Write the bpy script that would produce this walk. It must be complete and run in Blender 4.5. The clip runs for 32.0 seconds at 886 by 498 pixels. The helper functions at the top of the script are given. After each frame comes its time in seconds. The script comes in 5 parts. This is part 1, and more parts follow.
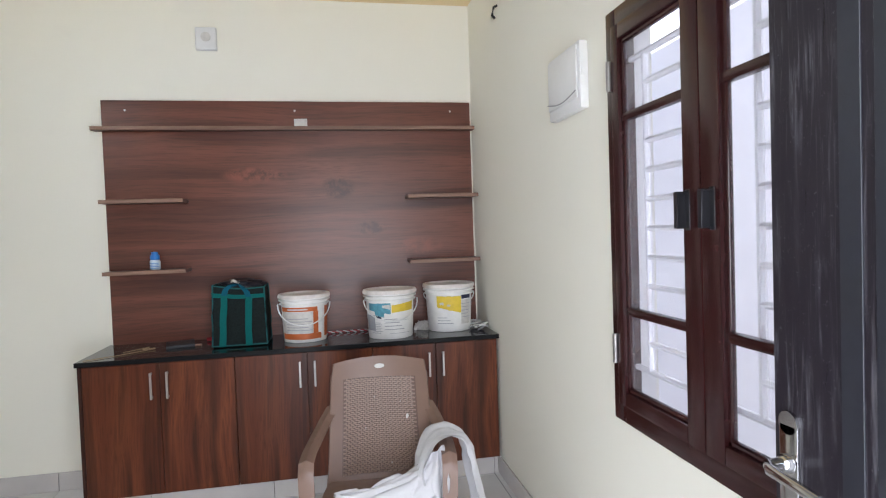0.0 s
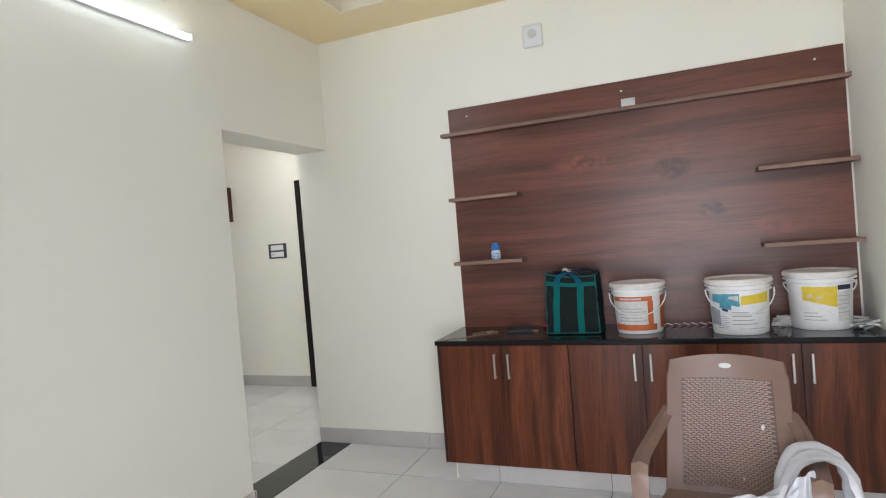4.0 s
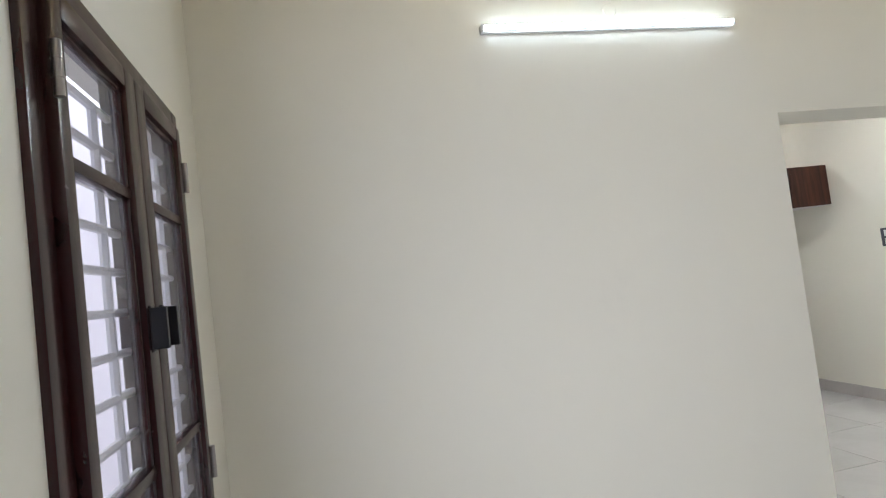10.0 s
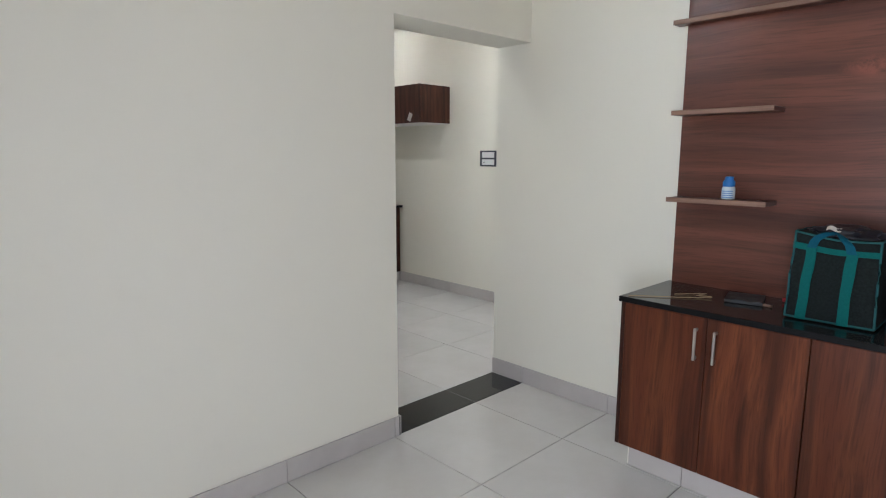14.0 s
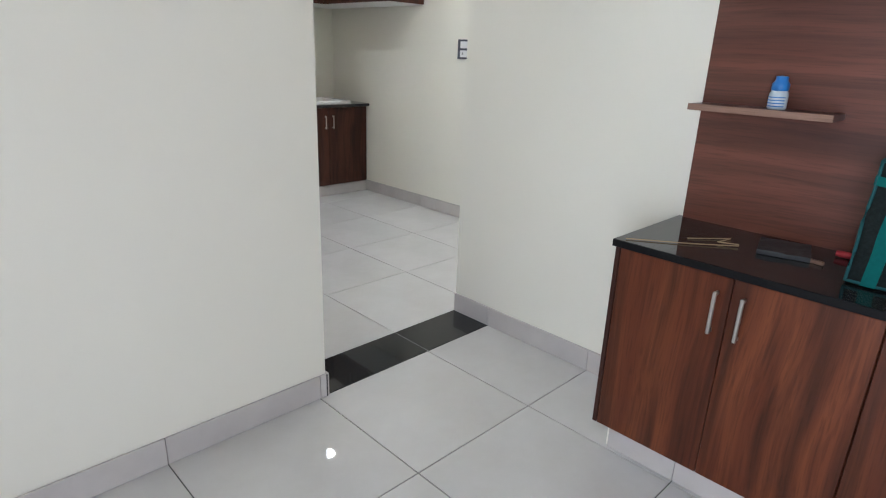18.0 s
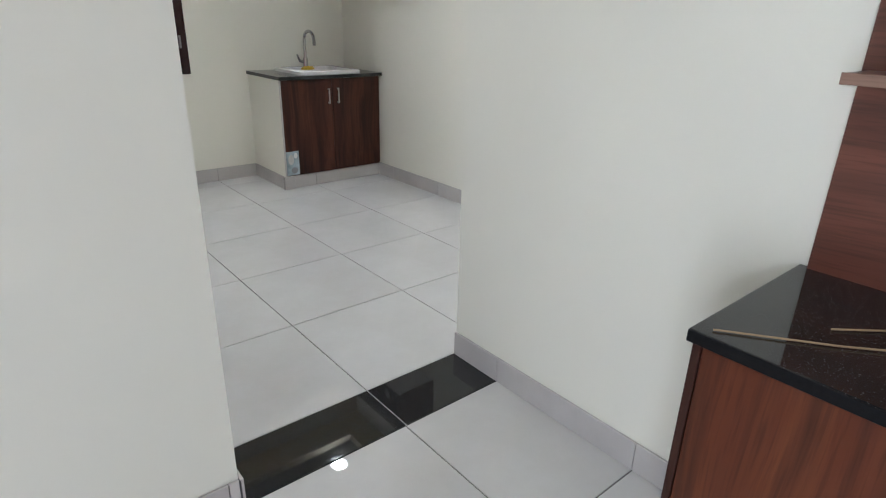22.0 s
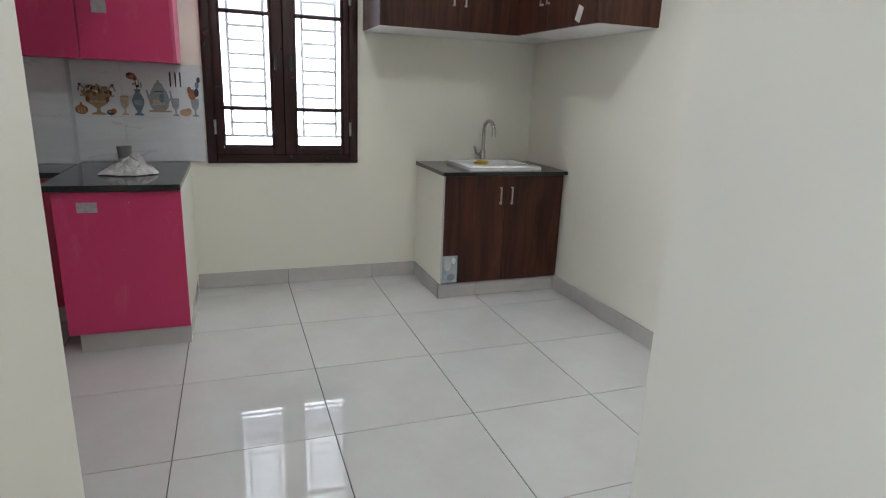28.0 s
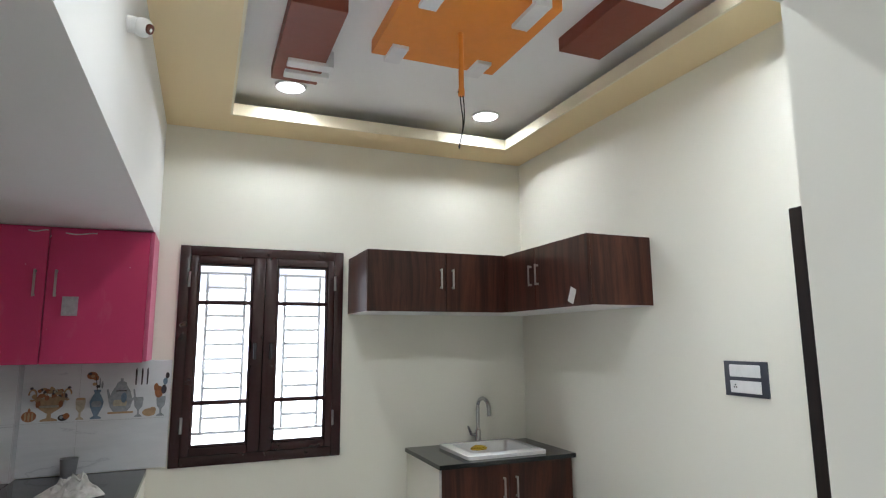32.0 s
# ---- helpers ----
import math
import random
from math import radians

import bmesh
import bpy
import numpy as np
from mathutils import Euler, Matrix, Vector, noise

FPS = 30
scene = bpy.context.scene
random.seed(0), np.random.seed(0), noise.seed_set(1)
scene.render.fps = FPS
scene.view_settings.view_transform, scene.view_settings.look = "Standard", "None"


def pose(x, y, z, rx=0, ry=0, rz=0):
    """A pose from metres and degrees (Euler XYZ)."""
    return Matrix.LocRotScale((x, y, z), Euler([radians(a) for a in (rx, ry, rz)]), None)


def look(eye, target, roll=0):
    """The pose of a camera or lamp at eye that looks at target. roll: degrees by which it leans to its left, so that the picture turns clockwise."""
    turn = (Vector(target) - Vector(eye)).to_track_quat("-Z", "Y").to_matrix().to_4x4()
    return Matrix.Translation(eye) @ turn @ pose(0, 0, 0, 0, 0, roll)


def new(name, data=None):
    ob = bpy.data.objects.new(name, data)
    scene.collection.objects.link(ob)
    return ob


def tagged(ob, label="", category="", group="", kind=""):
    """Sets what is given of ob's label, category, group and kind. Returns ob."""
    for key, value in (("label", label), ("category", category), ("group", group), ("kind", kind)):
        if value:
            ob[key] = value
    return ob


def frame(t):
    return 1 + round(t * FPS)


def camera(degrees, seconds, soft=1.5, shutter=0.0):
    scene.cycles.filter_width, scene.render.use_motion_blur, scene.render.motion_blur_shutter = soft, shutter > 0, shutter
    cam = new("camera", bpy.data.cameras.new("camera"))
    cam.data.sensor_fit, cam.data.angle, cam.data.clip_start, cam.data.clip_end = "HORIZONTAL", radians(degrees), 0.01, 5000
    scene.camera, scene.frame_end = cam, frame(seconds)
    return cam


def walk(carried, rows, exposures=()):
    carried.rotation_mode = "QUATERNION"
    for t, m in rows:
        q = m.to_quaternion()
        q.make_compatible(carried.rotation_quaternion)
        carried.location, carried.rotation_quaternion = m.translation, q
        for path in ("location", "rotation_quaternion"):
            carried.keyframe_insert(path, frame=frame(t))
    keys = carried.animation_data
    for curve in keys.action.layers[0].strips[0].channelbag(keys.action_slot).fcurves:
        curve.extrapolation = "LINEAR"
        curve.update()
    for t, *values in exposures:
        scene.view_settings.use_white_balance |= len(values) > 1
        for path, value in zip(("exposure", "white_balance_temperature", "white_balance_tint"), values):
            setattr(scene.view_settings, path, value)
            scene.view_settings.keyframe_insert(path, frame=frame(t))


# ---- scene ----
cam = camera(74.6, 32.0, soft=1.15)
PATH = [
    (0, (2.17, -3.593, 1.391), (2.542, -1.629, 1.327), -2.0),
    (0.5, (2.164, -3.596, 1.387), (2.453, -1.618, 1.323), -2.2),
    (1, (2.155, -3.599, 1.387), (2.359, -1.611, 1.321), -2.4),
    (1.5, (2.136, -3.608, 1.386), (2.227, -1.611, 1.32), -2.6),
    (2, (2.131, -3.611, 1.385), (2.091, -1.612, 1.321), -3.0),
    (2.5, (2.134, -3.606, 1.386), (1.964, -1.614, 1.325), -3.3),
    (3, (2.137, -3.59, 1.378), (1.787, -1.622, 1.322), -3.8),
    (3.5, (2.17, -3.555, 1.374), (1.619, -1.633, 1.324), -4.4),
    (5.5, (2.296, -3.272, 1.445), (1.034, -1.721, 1.49), -5.8),
    (6, (2.302, -3.248, 1.46), (0.896, -1.828, 1.544), -6.8),
    (6.5, (2.306, -3.241, 1.477), (0.769, -1.966, 1.584), -7.3),
    (7, (2.296, -3.24, 1.483), (0.646, -2.118, 1.617), -7.4),
    (7.5, (2.291, -3.237, 1.483), (0.562, -2.243, 1.629), -7.3),
    (8, (2.278, -3.244, 1.477), (0.464, -2.416, 1.63), -6.9),
    (8.5, (2.26, -3.229, 1.477), (0.386, -2.545, 1.625), -6.9),
    (9, (2.254, -3.21, 1.472), (0.34, -2.643, 1.601), -7.1),
    (9.5, (2.258, -3.188, 1.472), (0.318, -2.718, 1.59), -7.1),
    (10, (2.269, -3.167, 1.475), (0.318, -2.742, 1.581), -6.9),
    (10.5, (2.287, -3.128, 1.469), (0.335, -2.698, 1.55), -6.6),
    (11, (2.293, -3.085, 1.465), (0.369, -2.543, 1.498), -5.8),
    (11.5, (2.289, -3.045, 1.465), (0.426, -2.32, 1.436), -5.3),
    (12, (2.272, -2.991, 1.463), (0.489, -2.091, 1.364), -4.2),
    (12.5, (2.268, -2.952, 1.454), (0.55, -1.94, 1.294), -3.2),
    (13, (2.254, -2.896, 1.439), (0.648, -1.728, 1.205), -2.0),
    (13.5, (2.227, -2.847, 1.424), (0.721, -1.563, 1.136), -0.7),
    (14, (2.182, -2.784, 1.414), (0.754, -1.42, 1.098), 0.1),
    (14.5, (2.127, -2.718, 1.413), (0.748, -1.309, 1.078), 0.7),
    (16.5, (1.929, -2.437, 1.39), (0.671, -0.952, 0.928), 0.7),
    (17, (1.884, -2.334, 1.38), (0.592, -0.892, 0.879), 0.3),
    (17.5, (1.843, -2.253, 1.37), (0.528, -0.847, 0.828), 0.5),
    (18, (1.798, -2.158, 1.356), (0.457, -0.819, 0.718), 2.2),
    (18.5, (1.75, -2.075, 1.342), (0.387, -0.795, 0.633), 3.4),
    (19, (1.691, -1.988, 1.325), (0.307, -0.748, 0.586), 3.8),
    (19.5, (1.611, -1.885, 1.306), (0.231, -0.65, 0.552), 3.8),
    (20, (1.548, -1.795, 1.312), (0.166, -0.566, 0.55), 2.9),
    (20.5, (1.476, -1.698, 1.312), (0.095, -0.466, 0.554), 0.9),
    (21, (1.417, -1.596, 1.313), (0.031, -0.364, 0.564), -0.5),
    (21.5, (1.364, -1.49, 1.301), (-0.028, -0.259, 0.56), -0.4),
    (22, (1.317, -1.399, 1.302), (-0.106, -0.204, 0.562), 1.4),
    (22.5, (1.281, -1.337, 1.313), (-0.196, -0.208, 0.576), 3.1),
    (23, (1.231, -1.272, 1.317), (-0.307, -0.224, 0.585), 3.8),
    (23.5, (1.17, -1.208, 1.296), (-0.403, -0.204, 0.576), 3.9),
    (24, (1.089, -1.144, 1.277), (-0.508, -0.17, 0.571), 3.5),
    (24.5, (1.017, -1.086, 1.276), (-0.594, -0.132, 0.572), 3.0),
    (26.5, (0.73, -0.888, 1.281), (-0.954, -0.088, 0.556), 1.7),
    (27, (0.686, -0.845, 1.297), (-1.041, -0.096, 0.62), 2.0),
    (27.5, (0.656, -0.814, 1.327), (-1.116, -0.113, 0.719), 2.3),
    (28, (0.617, -0.775, 1.36), (-1.195, -0.106, 0.84), 2.3),
    (28.5, (0.588, -0.765, 1.387), (-1.254, -0.096, 0.989), 1.6),
    (29, (0.538, -0.743, 1.415), (-1.333, -0.082, 1.166), 1.1),
    (29.5, (0.509, -0.744, 1.437), (-1.375, -0.081, 1.325), 0.7),
    (30, (0.453, -0.76, 1.467), (-1.428, -0.082, 1.496), 0.3),
    (30.5, (0.404, -0.776, 1.5), (-1.467, -0.081, 1.626), 0.1),
    (31, (0.362, -0.779, 1.529), (-1.495, -0.064, 1.734), -0.1),
    (31.5, (0.327, -0.777, 1.548), (-1.512, -0.037, 1.821), -0.3),
    (32, (0.299, -0.771, 1.568), (-1.53, -0.021, 1.875), -0.4),
]
walk(cam, [(t, look(eye, target, roll)) for t, eye, target, roll in PATH], [
    (0, 0.28, 6170, 11.5), (3, 0.30, 6200, 10.5), (7, 0.32, 6200, 11), (10, 0.28, 6160, 11.5), (12, 0.18, 6210, 12), (14, 0.10, 6080, 12),
    (17, 0.36, 5950, 11.5), (22, 0.38, 5860, 11), (24, 0.33, 5840, 11), (27, 0.22, 5880, 11), (29, 0.27, 5930, 10), (32, 0.29, 5880, 9.7)])

# ---- light ----
world = bpy.data.worlds.new("sky")
scene.world = world
world.use_nodes = True
sky = world.node_tree.nodes.new("ShaderNodeTexSky")
sky.sky_type, sky.sun_disc = "NISHITA", False
sky.sun_elevation, sky.sun_rotation = radians(48), radians(150)
backing = world.node_tree.nodes["Background"]
backing.inputs["Strength"].default_value = 0.12
world.node_tree.links.new(sky.outputs["Color"], backing.inputs["Color"])

sun = new("sun", bpy.data.lights.new("sun", "SUN"))
sun.data.energy, sun.data.angle, sun.data.color = 1.2, radians(12), (1.0, 0.96, 0.9)
sun.matrix_world = look((0, 0, 0), (0.45, 0.6, -1.0))


def daylight(name, place, target, wide, high, glow, colour):
    """An area lamp that fills an opening; glow is its radiance."""
    lamp = bpy.data.lights.new(name, "AREA")
    lamp.shape, lamp.size, lamp.size_y = "RECTANGLE", wide, high
    lamp.energy, lamp.color = glow * wide * high * math.pi, colour
    ob = new(name, lamp)
    ob.matrix_world = look(place, target)
    return ob


XF, YN, YL = -3.478, 1.41, -1.04        # dining: far wall, north wall, face of the loft
XE, YS = 3.06, -3.56                   # hall: east wall, south wall
ZH, ZD = 2.79, 2.88                  # ceiling bands of hall and dining
ZS = 3.02                              # upper slab
SOFFIT = 2.15                          # underside of the kitchen loft
OPEN_W, OPEN_H = 1.014, 2.06           # opening between hall and dining

SKY_FAR, SKY_NEAR = 2.3, 2.4           # glow of the panels added as open sky above the neighbouring walls
daylight("daylight_front_door", (2.33, YS - 0.06, 1.06), (2.33, 0, 1.06), 1.08, 2.05, 6.8, (0.937, 0.952, 1.0))


# ---- materials ----
class Mat:
    """A node material with a short way to add and join nodes."""

    def __init__(self, name, rough=0.5, metal=0.0, spec=0.5):
        self.m = bpy.data.materials.new(name)
        self.m.use_nodes = True
        self.t = self.m.node_tree
        self.b = self.t.nodes["Principled BSDF"]
        self.b.inputs["Roughness"].default_value = rough
        self.b.inputs["Metallic"].default_value = metal
        self.b.inputs["Specular IOR Level"].default_value = spec
        self.co = self.add("ShaderNodeTexCoord").outputs["Object"]

    def add(self, kind, **inputs):
        n = self.t.nodes.new(kind)
        for k, v in inputs.items():
            self.put(n.inputs[k.replace("_", " ")], v)
        return n

    def put(self, socket, v):
        if isinstance(v, bpy.types.NodeSocket):
            self.t.links.new(v, socket)
        else:
            socket.default_value = v

    def scaled(self, sx, sy, sz):
        return self.add("ShaderNodeMapping", Vector=self.co, Scale=(sx, sy, sz)).outputs[0]

    def noise(self, scale, detail=4.0, rough=0.55, vec=None, distort=0.0):
        return self.add("ShaderNodeTexNoise", Vector=vec or self.co, Scale=scale, Detail=detail, Roughness=rough, Distortion=distort).outputs["Fac"]

    def ramp(self, fac, stops):
        r = self.add("ShaderNodeValToRGB", Fac=fac)
        e = r.color_ramp.elements
        e.remove(e[1])
        for n, (pos, col) in enumerate(stops):
            el = e.new(pos) if n else e[0]
            el.position, el.color = pos, (*col, 1)
        return r.outputs["Color"]

    def mix(self, fac, a, b, how="MIX"):
        n = self.add("ShaderNodeMix")
        n.data_type, n.blend_type = "RGBA", how
        self.put(n.inputs[0], fac)
        self.put(n.inputs[6], a if isinstance(a, bpy.types.NodeSocket) else (*a, 1))
        self.put(n.inputs[7], b if isinstance(b, bpy.types.NodeSocket) else (*b, 1))
        return n.outputs[2]

    def span(self, fac, lo, hi):
        n = self.add("ShaderNodeMapRange", Value=fac)
        n.inputs["To Min"].default_value, n.inputs["To Max"].default_value = lo, hi
        return n.outputs[0]

    def colour(self, v):
        self.put(self.b.inputs["Base Color"], v if isinstance(v, bpy.types.NodeSocket) else (*v, 1))
        return self

    def rough(self, v):
        self.put(self.b.inputs["Roughness"], v)
        return self

    def bump(self, height, strength=0.2, distance=0.002):
        n = self.add("ShaderNodeBump", Strength=strength, Distance=distance, Height=height)
        self.t.links.new(n.outputs[0], self.b.inputs["Normal"])
        return self

    def random(self):
        return self.add("ShaderNodeObjectInfo").outputs["Random"]


def mul(c, k):
    return tuple(v * k for v in c)


def paint(name, col, rough=0.6, grain=1.0):
    """Wall paint: faint roller marks, soft patches, a few grey smudges."""
    m = Mat(name, rough, spec=0.3)
    patch = m.noise(1.1, 3)
    c = m.mix(m.span(patch, 0.0, 0.9), mul(col, 0.965), mul(col, 1.02))
    smudge = m.ramp(m.noise(3.4, 6, 0.7), [(0.60, (0, 0, 0)), (0.80, (0.18, 0.18, 0.18))])
    c = m.mix(smudge, c, mul(col, 0.82))
    m.colour(c).bump(m.noise(130, 5, 0.65), 0.20 * grain, 0.0015)
    m.rough(m.span(m.noise(7, 3), rough - 0.08, rough + 0.1))
    return m.m


def laminate(name, axis, dark, mid, light, rough=0.33, scale=1.0, spec=0.32, stains=()):
    """Wood print on board: long streaks along one axis, fine pores, cathedral drift."""
    m = Mat(name, rough)
    m.b.inputs["Specular IOR Level"].default_value = spec
    k = [2.6 * scale, 2.6 * scale, 2.6 * scale]
    k["xyz".index(axis)] = 1.3 * scale
    bend = m.add("ShaderNodeTexNoise", Vector=m.scaled(*k), Scale=1.0, Detail=1.0).outputs["Color"]
    sway = m.add("ShaderNodeVectorMath", Vector=bend)
    sway.operation = "MULTIPLY_ADD"
    sway.inputs[1].default_value, sway.inputs[2].default_value = (0.09, 0.09, 0.09), (-0.045, -0.045, -0.045)
    bent = m.add("ShaderNodeVectorMath", Vector=m.co)
    m.put(bent.inputs[1], sway.outputs[0])

    def along(across, lengthwise):
        k = [across, across, across]
        k["xyz".index(axis)] = lengthwise
        return m.add("ShaderNodeMapping", Vector=bent.outputs[0], Scale=tuple(k)).outputs[0]

    drift = m.noise(1.0, 3, 0.5, along(6.0 * scale, 0.45 * scale))
    band = m.noise(1.0, 3, 0.5, along(15.0 * scale, 0.50 * scale))
    streak = m.noise(1.0, 4, 0.6, along(44.0, 1.1))
    pore = m.noise(1.0, 2, 0.5, along(170.0, 7.0))
    base = m.ramp(drift, [(0.28, mul(mid, 0.6)), (0.42, mid), (0.54, light), (0.66, mul(mid, 0.8))])
    base = m.mix(m.ramp(band, [(0.47, (0, 0, 0)), (0.66, (0.68, 0.68, 0.68))]), base, dark)
    base = m.mix(m.ramp(streak, [(0.50, (0, 0, 0)), (0.72, (0.55, 0.55, 0.55))]), base, dark)
    base = m.mix(m.ramp(pore, [(0.50, (0, 0, 0)), (0.68, (0.30, 0.30, 0.30))]), base, mul(dark, 0.6))
    for place_at, size, dark_by in stains:
        spot = m.add("ShaderNodeTexGradient", Vector=m.add("ShaderNodeMapping", Vector=m.co, Location=tuple(-p / q for p, q in zip(place_at, size)), Scale=tuple(1 / q for q in size)).outputs[0])
        spot.gradient_type = "SPHERICAL"
        wear = m.mix(1.0, m.ramp(spot.outputs["Fac"], [(0.0, (0, 0, 0)), (0.35, (1, 1, 1))]), m.ramp(m.noise(22, 4, 0.7), [(0.40, (0, 0, 0)), (0.60, (1, 1, 1))]), "MULTIPLY")
        base = m.mix(wear, base, mul(mid, dark_by))
    tint = m.span(m.random(), 0.9, 1.1)
    hsv = m.add("ShaderNodeHueSaturation", Color=base, Value=tint)
    m.colour(hsv.outputs[0]).bump(streak, 0.06, 0.001)
    m.rough(m.span(m.noise(2.5, 1, 0.4), rough - 0.02, rough + 0.08))
    return m.m


def plain(name, col, rough=0.4, metal=0.0, vary=0.06, size=14.0, bump=0.05, spec=0.5):
    """An even surface with slight mottling and wear."""
    m = Mat(name, rough, metal, spec)
    n = m.noise(size, 5, 0.6)
    m.colour(m.mix(n, mul(col, 1 - vary * 1.6), mul(col, 1 + vary)))
    m.rough(m.span(m.noise(size * 2.3, 3), max(0.02, rough - 0.07), min(1, rough + 0.1)))
    if bump:
        m.bump(m.noise(size * 14, 3), bump, 0.001)
    return m.m


def flecked(name, col, rough, fleck, scale):
    """Laminate with a scatter of pale paint flecks and faint smears."""
    m = Mat(name, rough)
    base = m.mix(m.noise(3, 5, 0.6), mul(col, 0.94), mul(col, 1.03))
    smear = m.ramp(m.noise(1.0, 5, 0.7, m.scaled(9, 9, 3)), [(0.58, (0, 0, 0)), (0.78, (0.10, 0.10, 0.10))])
    base = m.mix(smear, base, fleck)
    spots = m.ramp(m.noise(scale, 2, 0.5), [(0.765, (0, 0, 0)), (0.785, (0.6, 0.6, 0.6))])
    m.colour(m.mix(spots, base, fleck))
    m.rough(m.span(m.noise(7, 3), rough - 0.06, rough + 0.12))
    return m.m


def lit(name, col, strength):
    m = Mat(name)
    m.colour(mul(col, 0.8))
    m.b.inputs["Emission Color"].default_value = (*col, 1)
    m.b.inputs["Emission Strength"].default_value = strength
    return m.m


def glass(name, dust, tint):
    """A thin pane: clear, a mirror at grazing angles, with a film of dust."""
    m = Mat(name)
    t = m.t
    clear = m.add("ShaderNodeBsdfTransparent", Color=(*tint, 1))
    gloss = m.add("ShaderNodeBsdfGlossy", Roughness=0.03)
    facing_out = m.add("ShaderNodeLayerWeight", Blend=0.5).outputs["Facing"]
    steep = m.add("ShaderNodeMath", **{"Value": facing_out})
    steep.operation = "POWER"
    steep.inputs[1].default_value = 4.0
    sheen = m.span(steep.outputs[0], 0.03, 0.30)
    film = m.add("ShaderNodeBsdfDiffuse", Color=(0.75, 0.75, 0.78, 1))
    dusty = m.add("ShaderNodeMixShader")
    m.put(dusty.inputs[0], m.span(m.noise(3.5, 6, 0.7), dust * 0.4, dust * 1.4))
    t.links.new(clear.outputs[0], dusty.inputs[1])
    t.links.new(film.outputs[0], dusty.inputs[2])
    both = m.add("ShaderNodeMixShader")
    t.links.new(sheen, both.inputs[0])
    t.links.new(dusty.outputs[0], both.inputs[1])
    t.links.new(gloss.outputs[0], both.inputs[2])
    t.links.new(both.outputs[0], t.nodes["Material Output"].inputs["Surface"])
    return m.m


def floor_tile():
    m = Mat("vitrified_floor_tile", 0.07, spec=0.65)
    cloud = m.noise(2.2, 7, 0.65)
    c = m.ramp(cloud, [(0.32, (0.555, 0.545, 0.530)), (0.55, (0.600, 0.592, 0.580)), (0.72, (0.632, 0.626, 0.615))])
    speck = m.ramp(m.noise(90, 3, 0.6), [(0.60, (0, 0, 0)), (0.75, (0.10, 0.10, 0.10))])
    c = m.mix(speck, c, (0.50, 0.48, 0.46))
    val = m.span(m.random(), 0.97, 1.03)
    m.colour(m.add("ShaderNodeHueSaturation", Color=c, Value=val).outputs[0])
    m.rough(m.span(m.noise(4, 5, 0.7), 0.002, 0.014))
    return m.m


def granite():
    m = Mat("black_granite", 0.07)
    v = m.add("ShaderNodeTexVoronoi", Vector=m.co, Scale=170.0)
    fleck = m.ramp(v.outputs["Distance"], [(0.08, (0.17, 0.17, 0.17)), (0.24, (0.016, 0.017, 0.018))])
    patch = m.noise(9, 6, 0.7)
    m.colour(m.mix(m.span(patch, 0, 0.3), fleck, (0.024, 0.026, 0.026)))
    m.rough(m.span(m.noise(12, 5, 0.7), 0.01, 0.06))
    return m.m


def marble_tile():
    m = Mat("white_marbled_wall_tile", 0.12)
    v = m.noise(1.0, 7, 0.6, m.add("ShaderNodeMapping", Vector=m.co, Rotation=(0.6, 0.0, 0.0), Scale=(3.0, 1.6, 6.0)).outputs[0], 0.7)
    vein = m.ramp(v, [(0.40, (0.66, 0.67, 0.70)), (0.55, (0.72, 0.73, 0.76)), (0.615, (0.70, 0.71, 0.74)), (0.628, (0.56, 0.57, 0.61)), (0.642, (0.71, 0.72, 0.75))])
    m.colour(vein)
    return m.m


def skirting_mat():
    m = Mat("grey_skirting_tile", 0.16)
    c = m.ramp(m.noise(5, 6, 0.6), [(0.3, (0.50, 0.472, 0.455)), (0.7, (0.565, 0.535, 0.515))])
    m.colour(m.add("ShaderNodeHueSaturation", Color=c, Value=m.span(m.random(), 0.95, 1.05)).outputs[0])
    return m.m


def dusty_door():
    """Dark board with chalky vertical dust runs, smears and specks."""
    m = Mat("dusty_dark_door_board", 0.42, spec=0.3)
    run = m.noise(1.0, 8, 0.72, m.scaled(85, 85, 4.5), 0.9)
    thin = m.noise(1.0, 6, 0.7, m.scaled(210, 210, 9.0), 0.5)
    wide = m.noise(1.0, 5, 0.65, m.scaled(7, 7, 1.6), 0.8)
    fleck = m.noise(140, 4, 0.7)
    f = m.mix(1.0, m.ramp(run, [(0.50, (0, 0, 0)), (0.66, (1, 1, 1))]), m.ramp(wide, [(0.42, (0.06, 0.06, 0.06)), (0.64, (1, 1, 1))]), "MULTIPLY")
    f = m.mix(m.ramp(thin, [(0.60, (0, 0, 0)), (0.72, (0.40, 0.40, 0.40))]), f, (0.6, 0.6, 0.6))
    f = m.mix(m.ramp(fleck, [(0.62, (0, 0, 0)), (0.74, (0.6, 0.6, 0.6))]), f, (0.65, 0.65, 0.65))
    m.colour(m.mix(f, (0.011, 0.0085, 0.0125), (0.13, 0.127, 0.142)))
    m.rough(m.span(run, 0.16, 0.5))
    return m.m


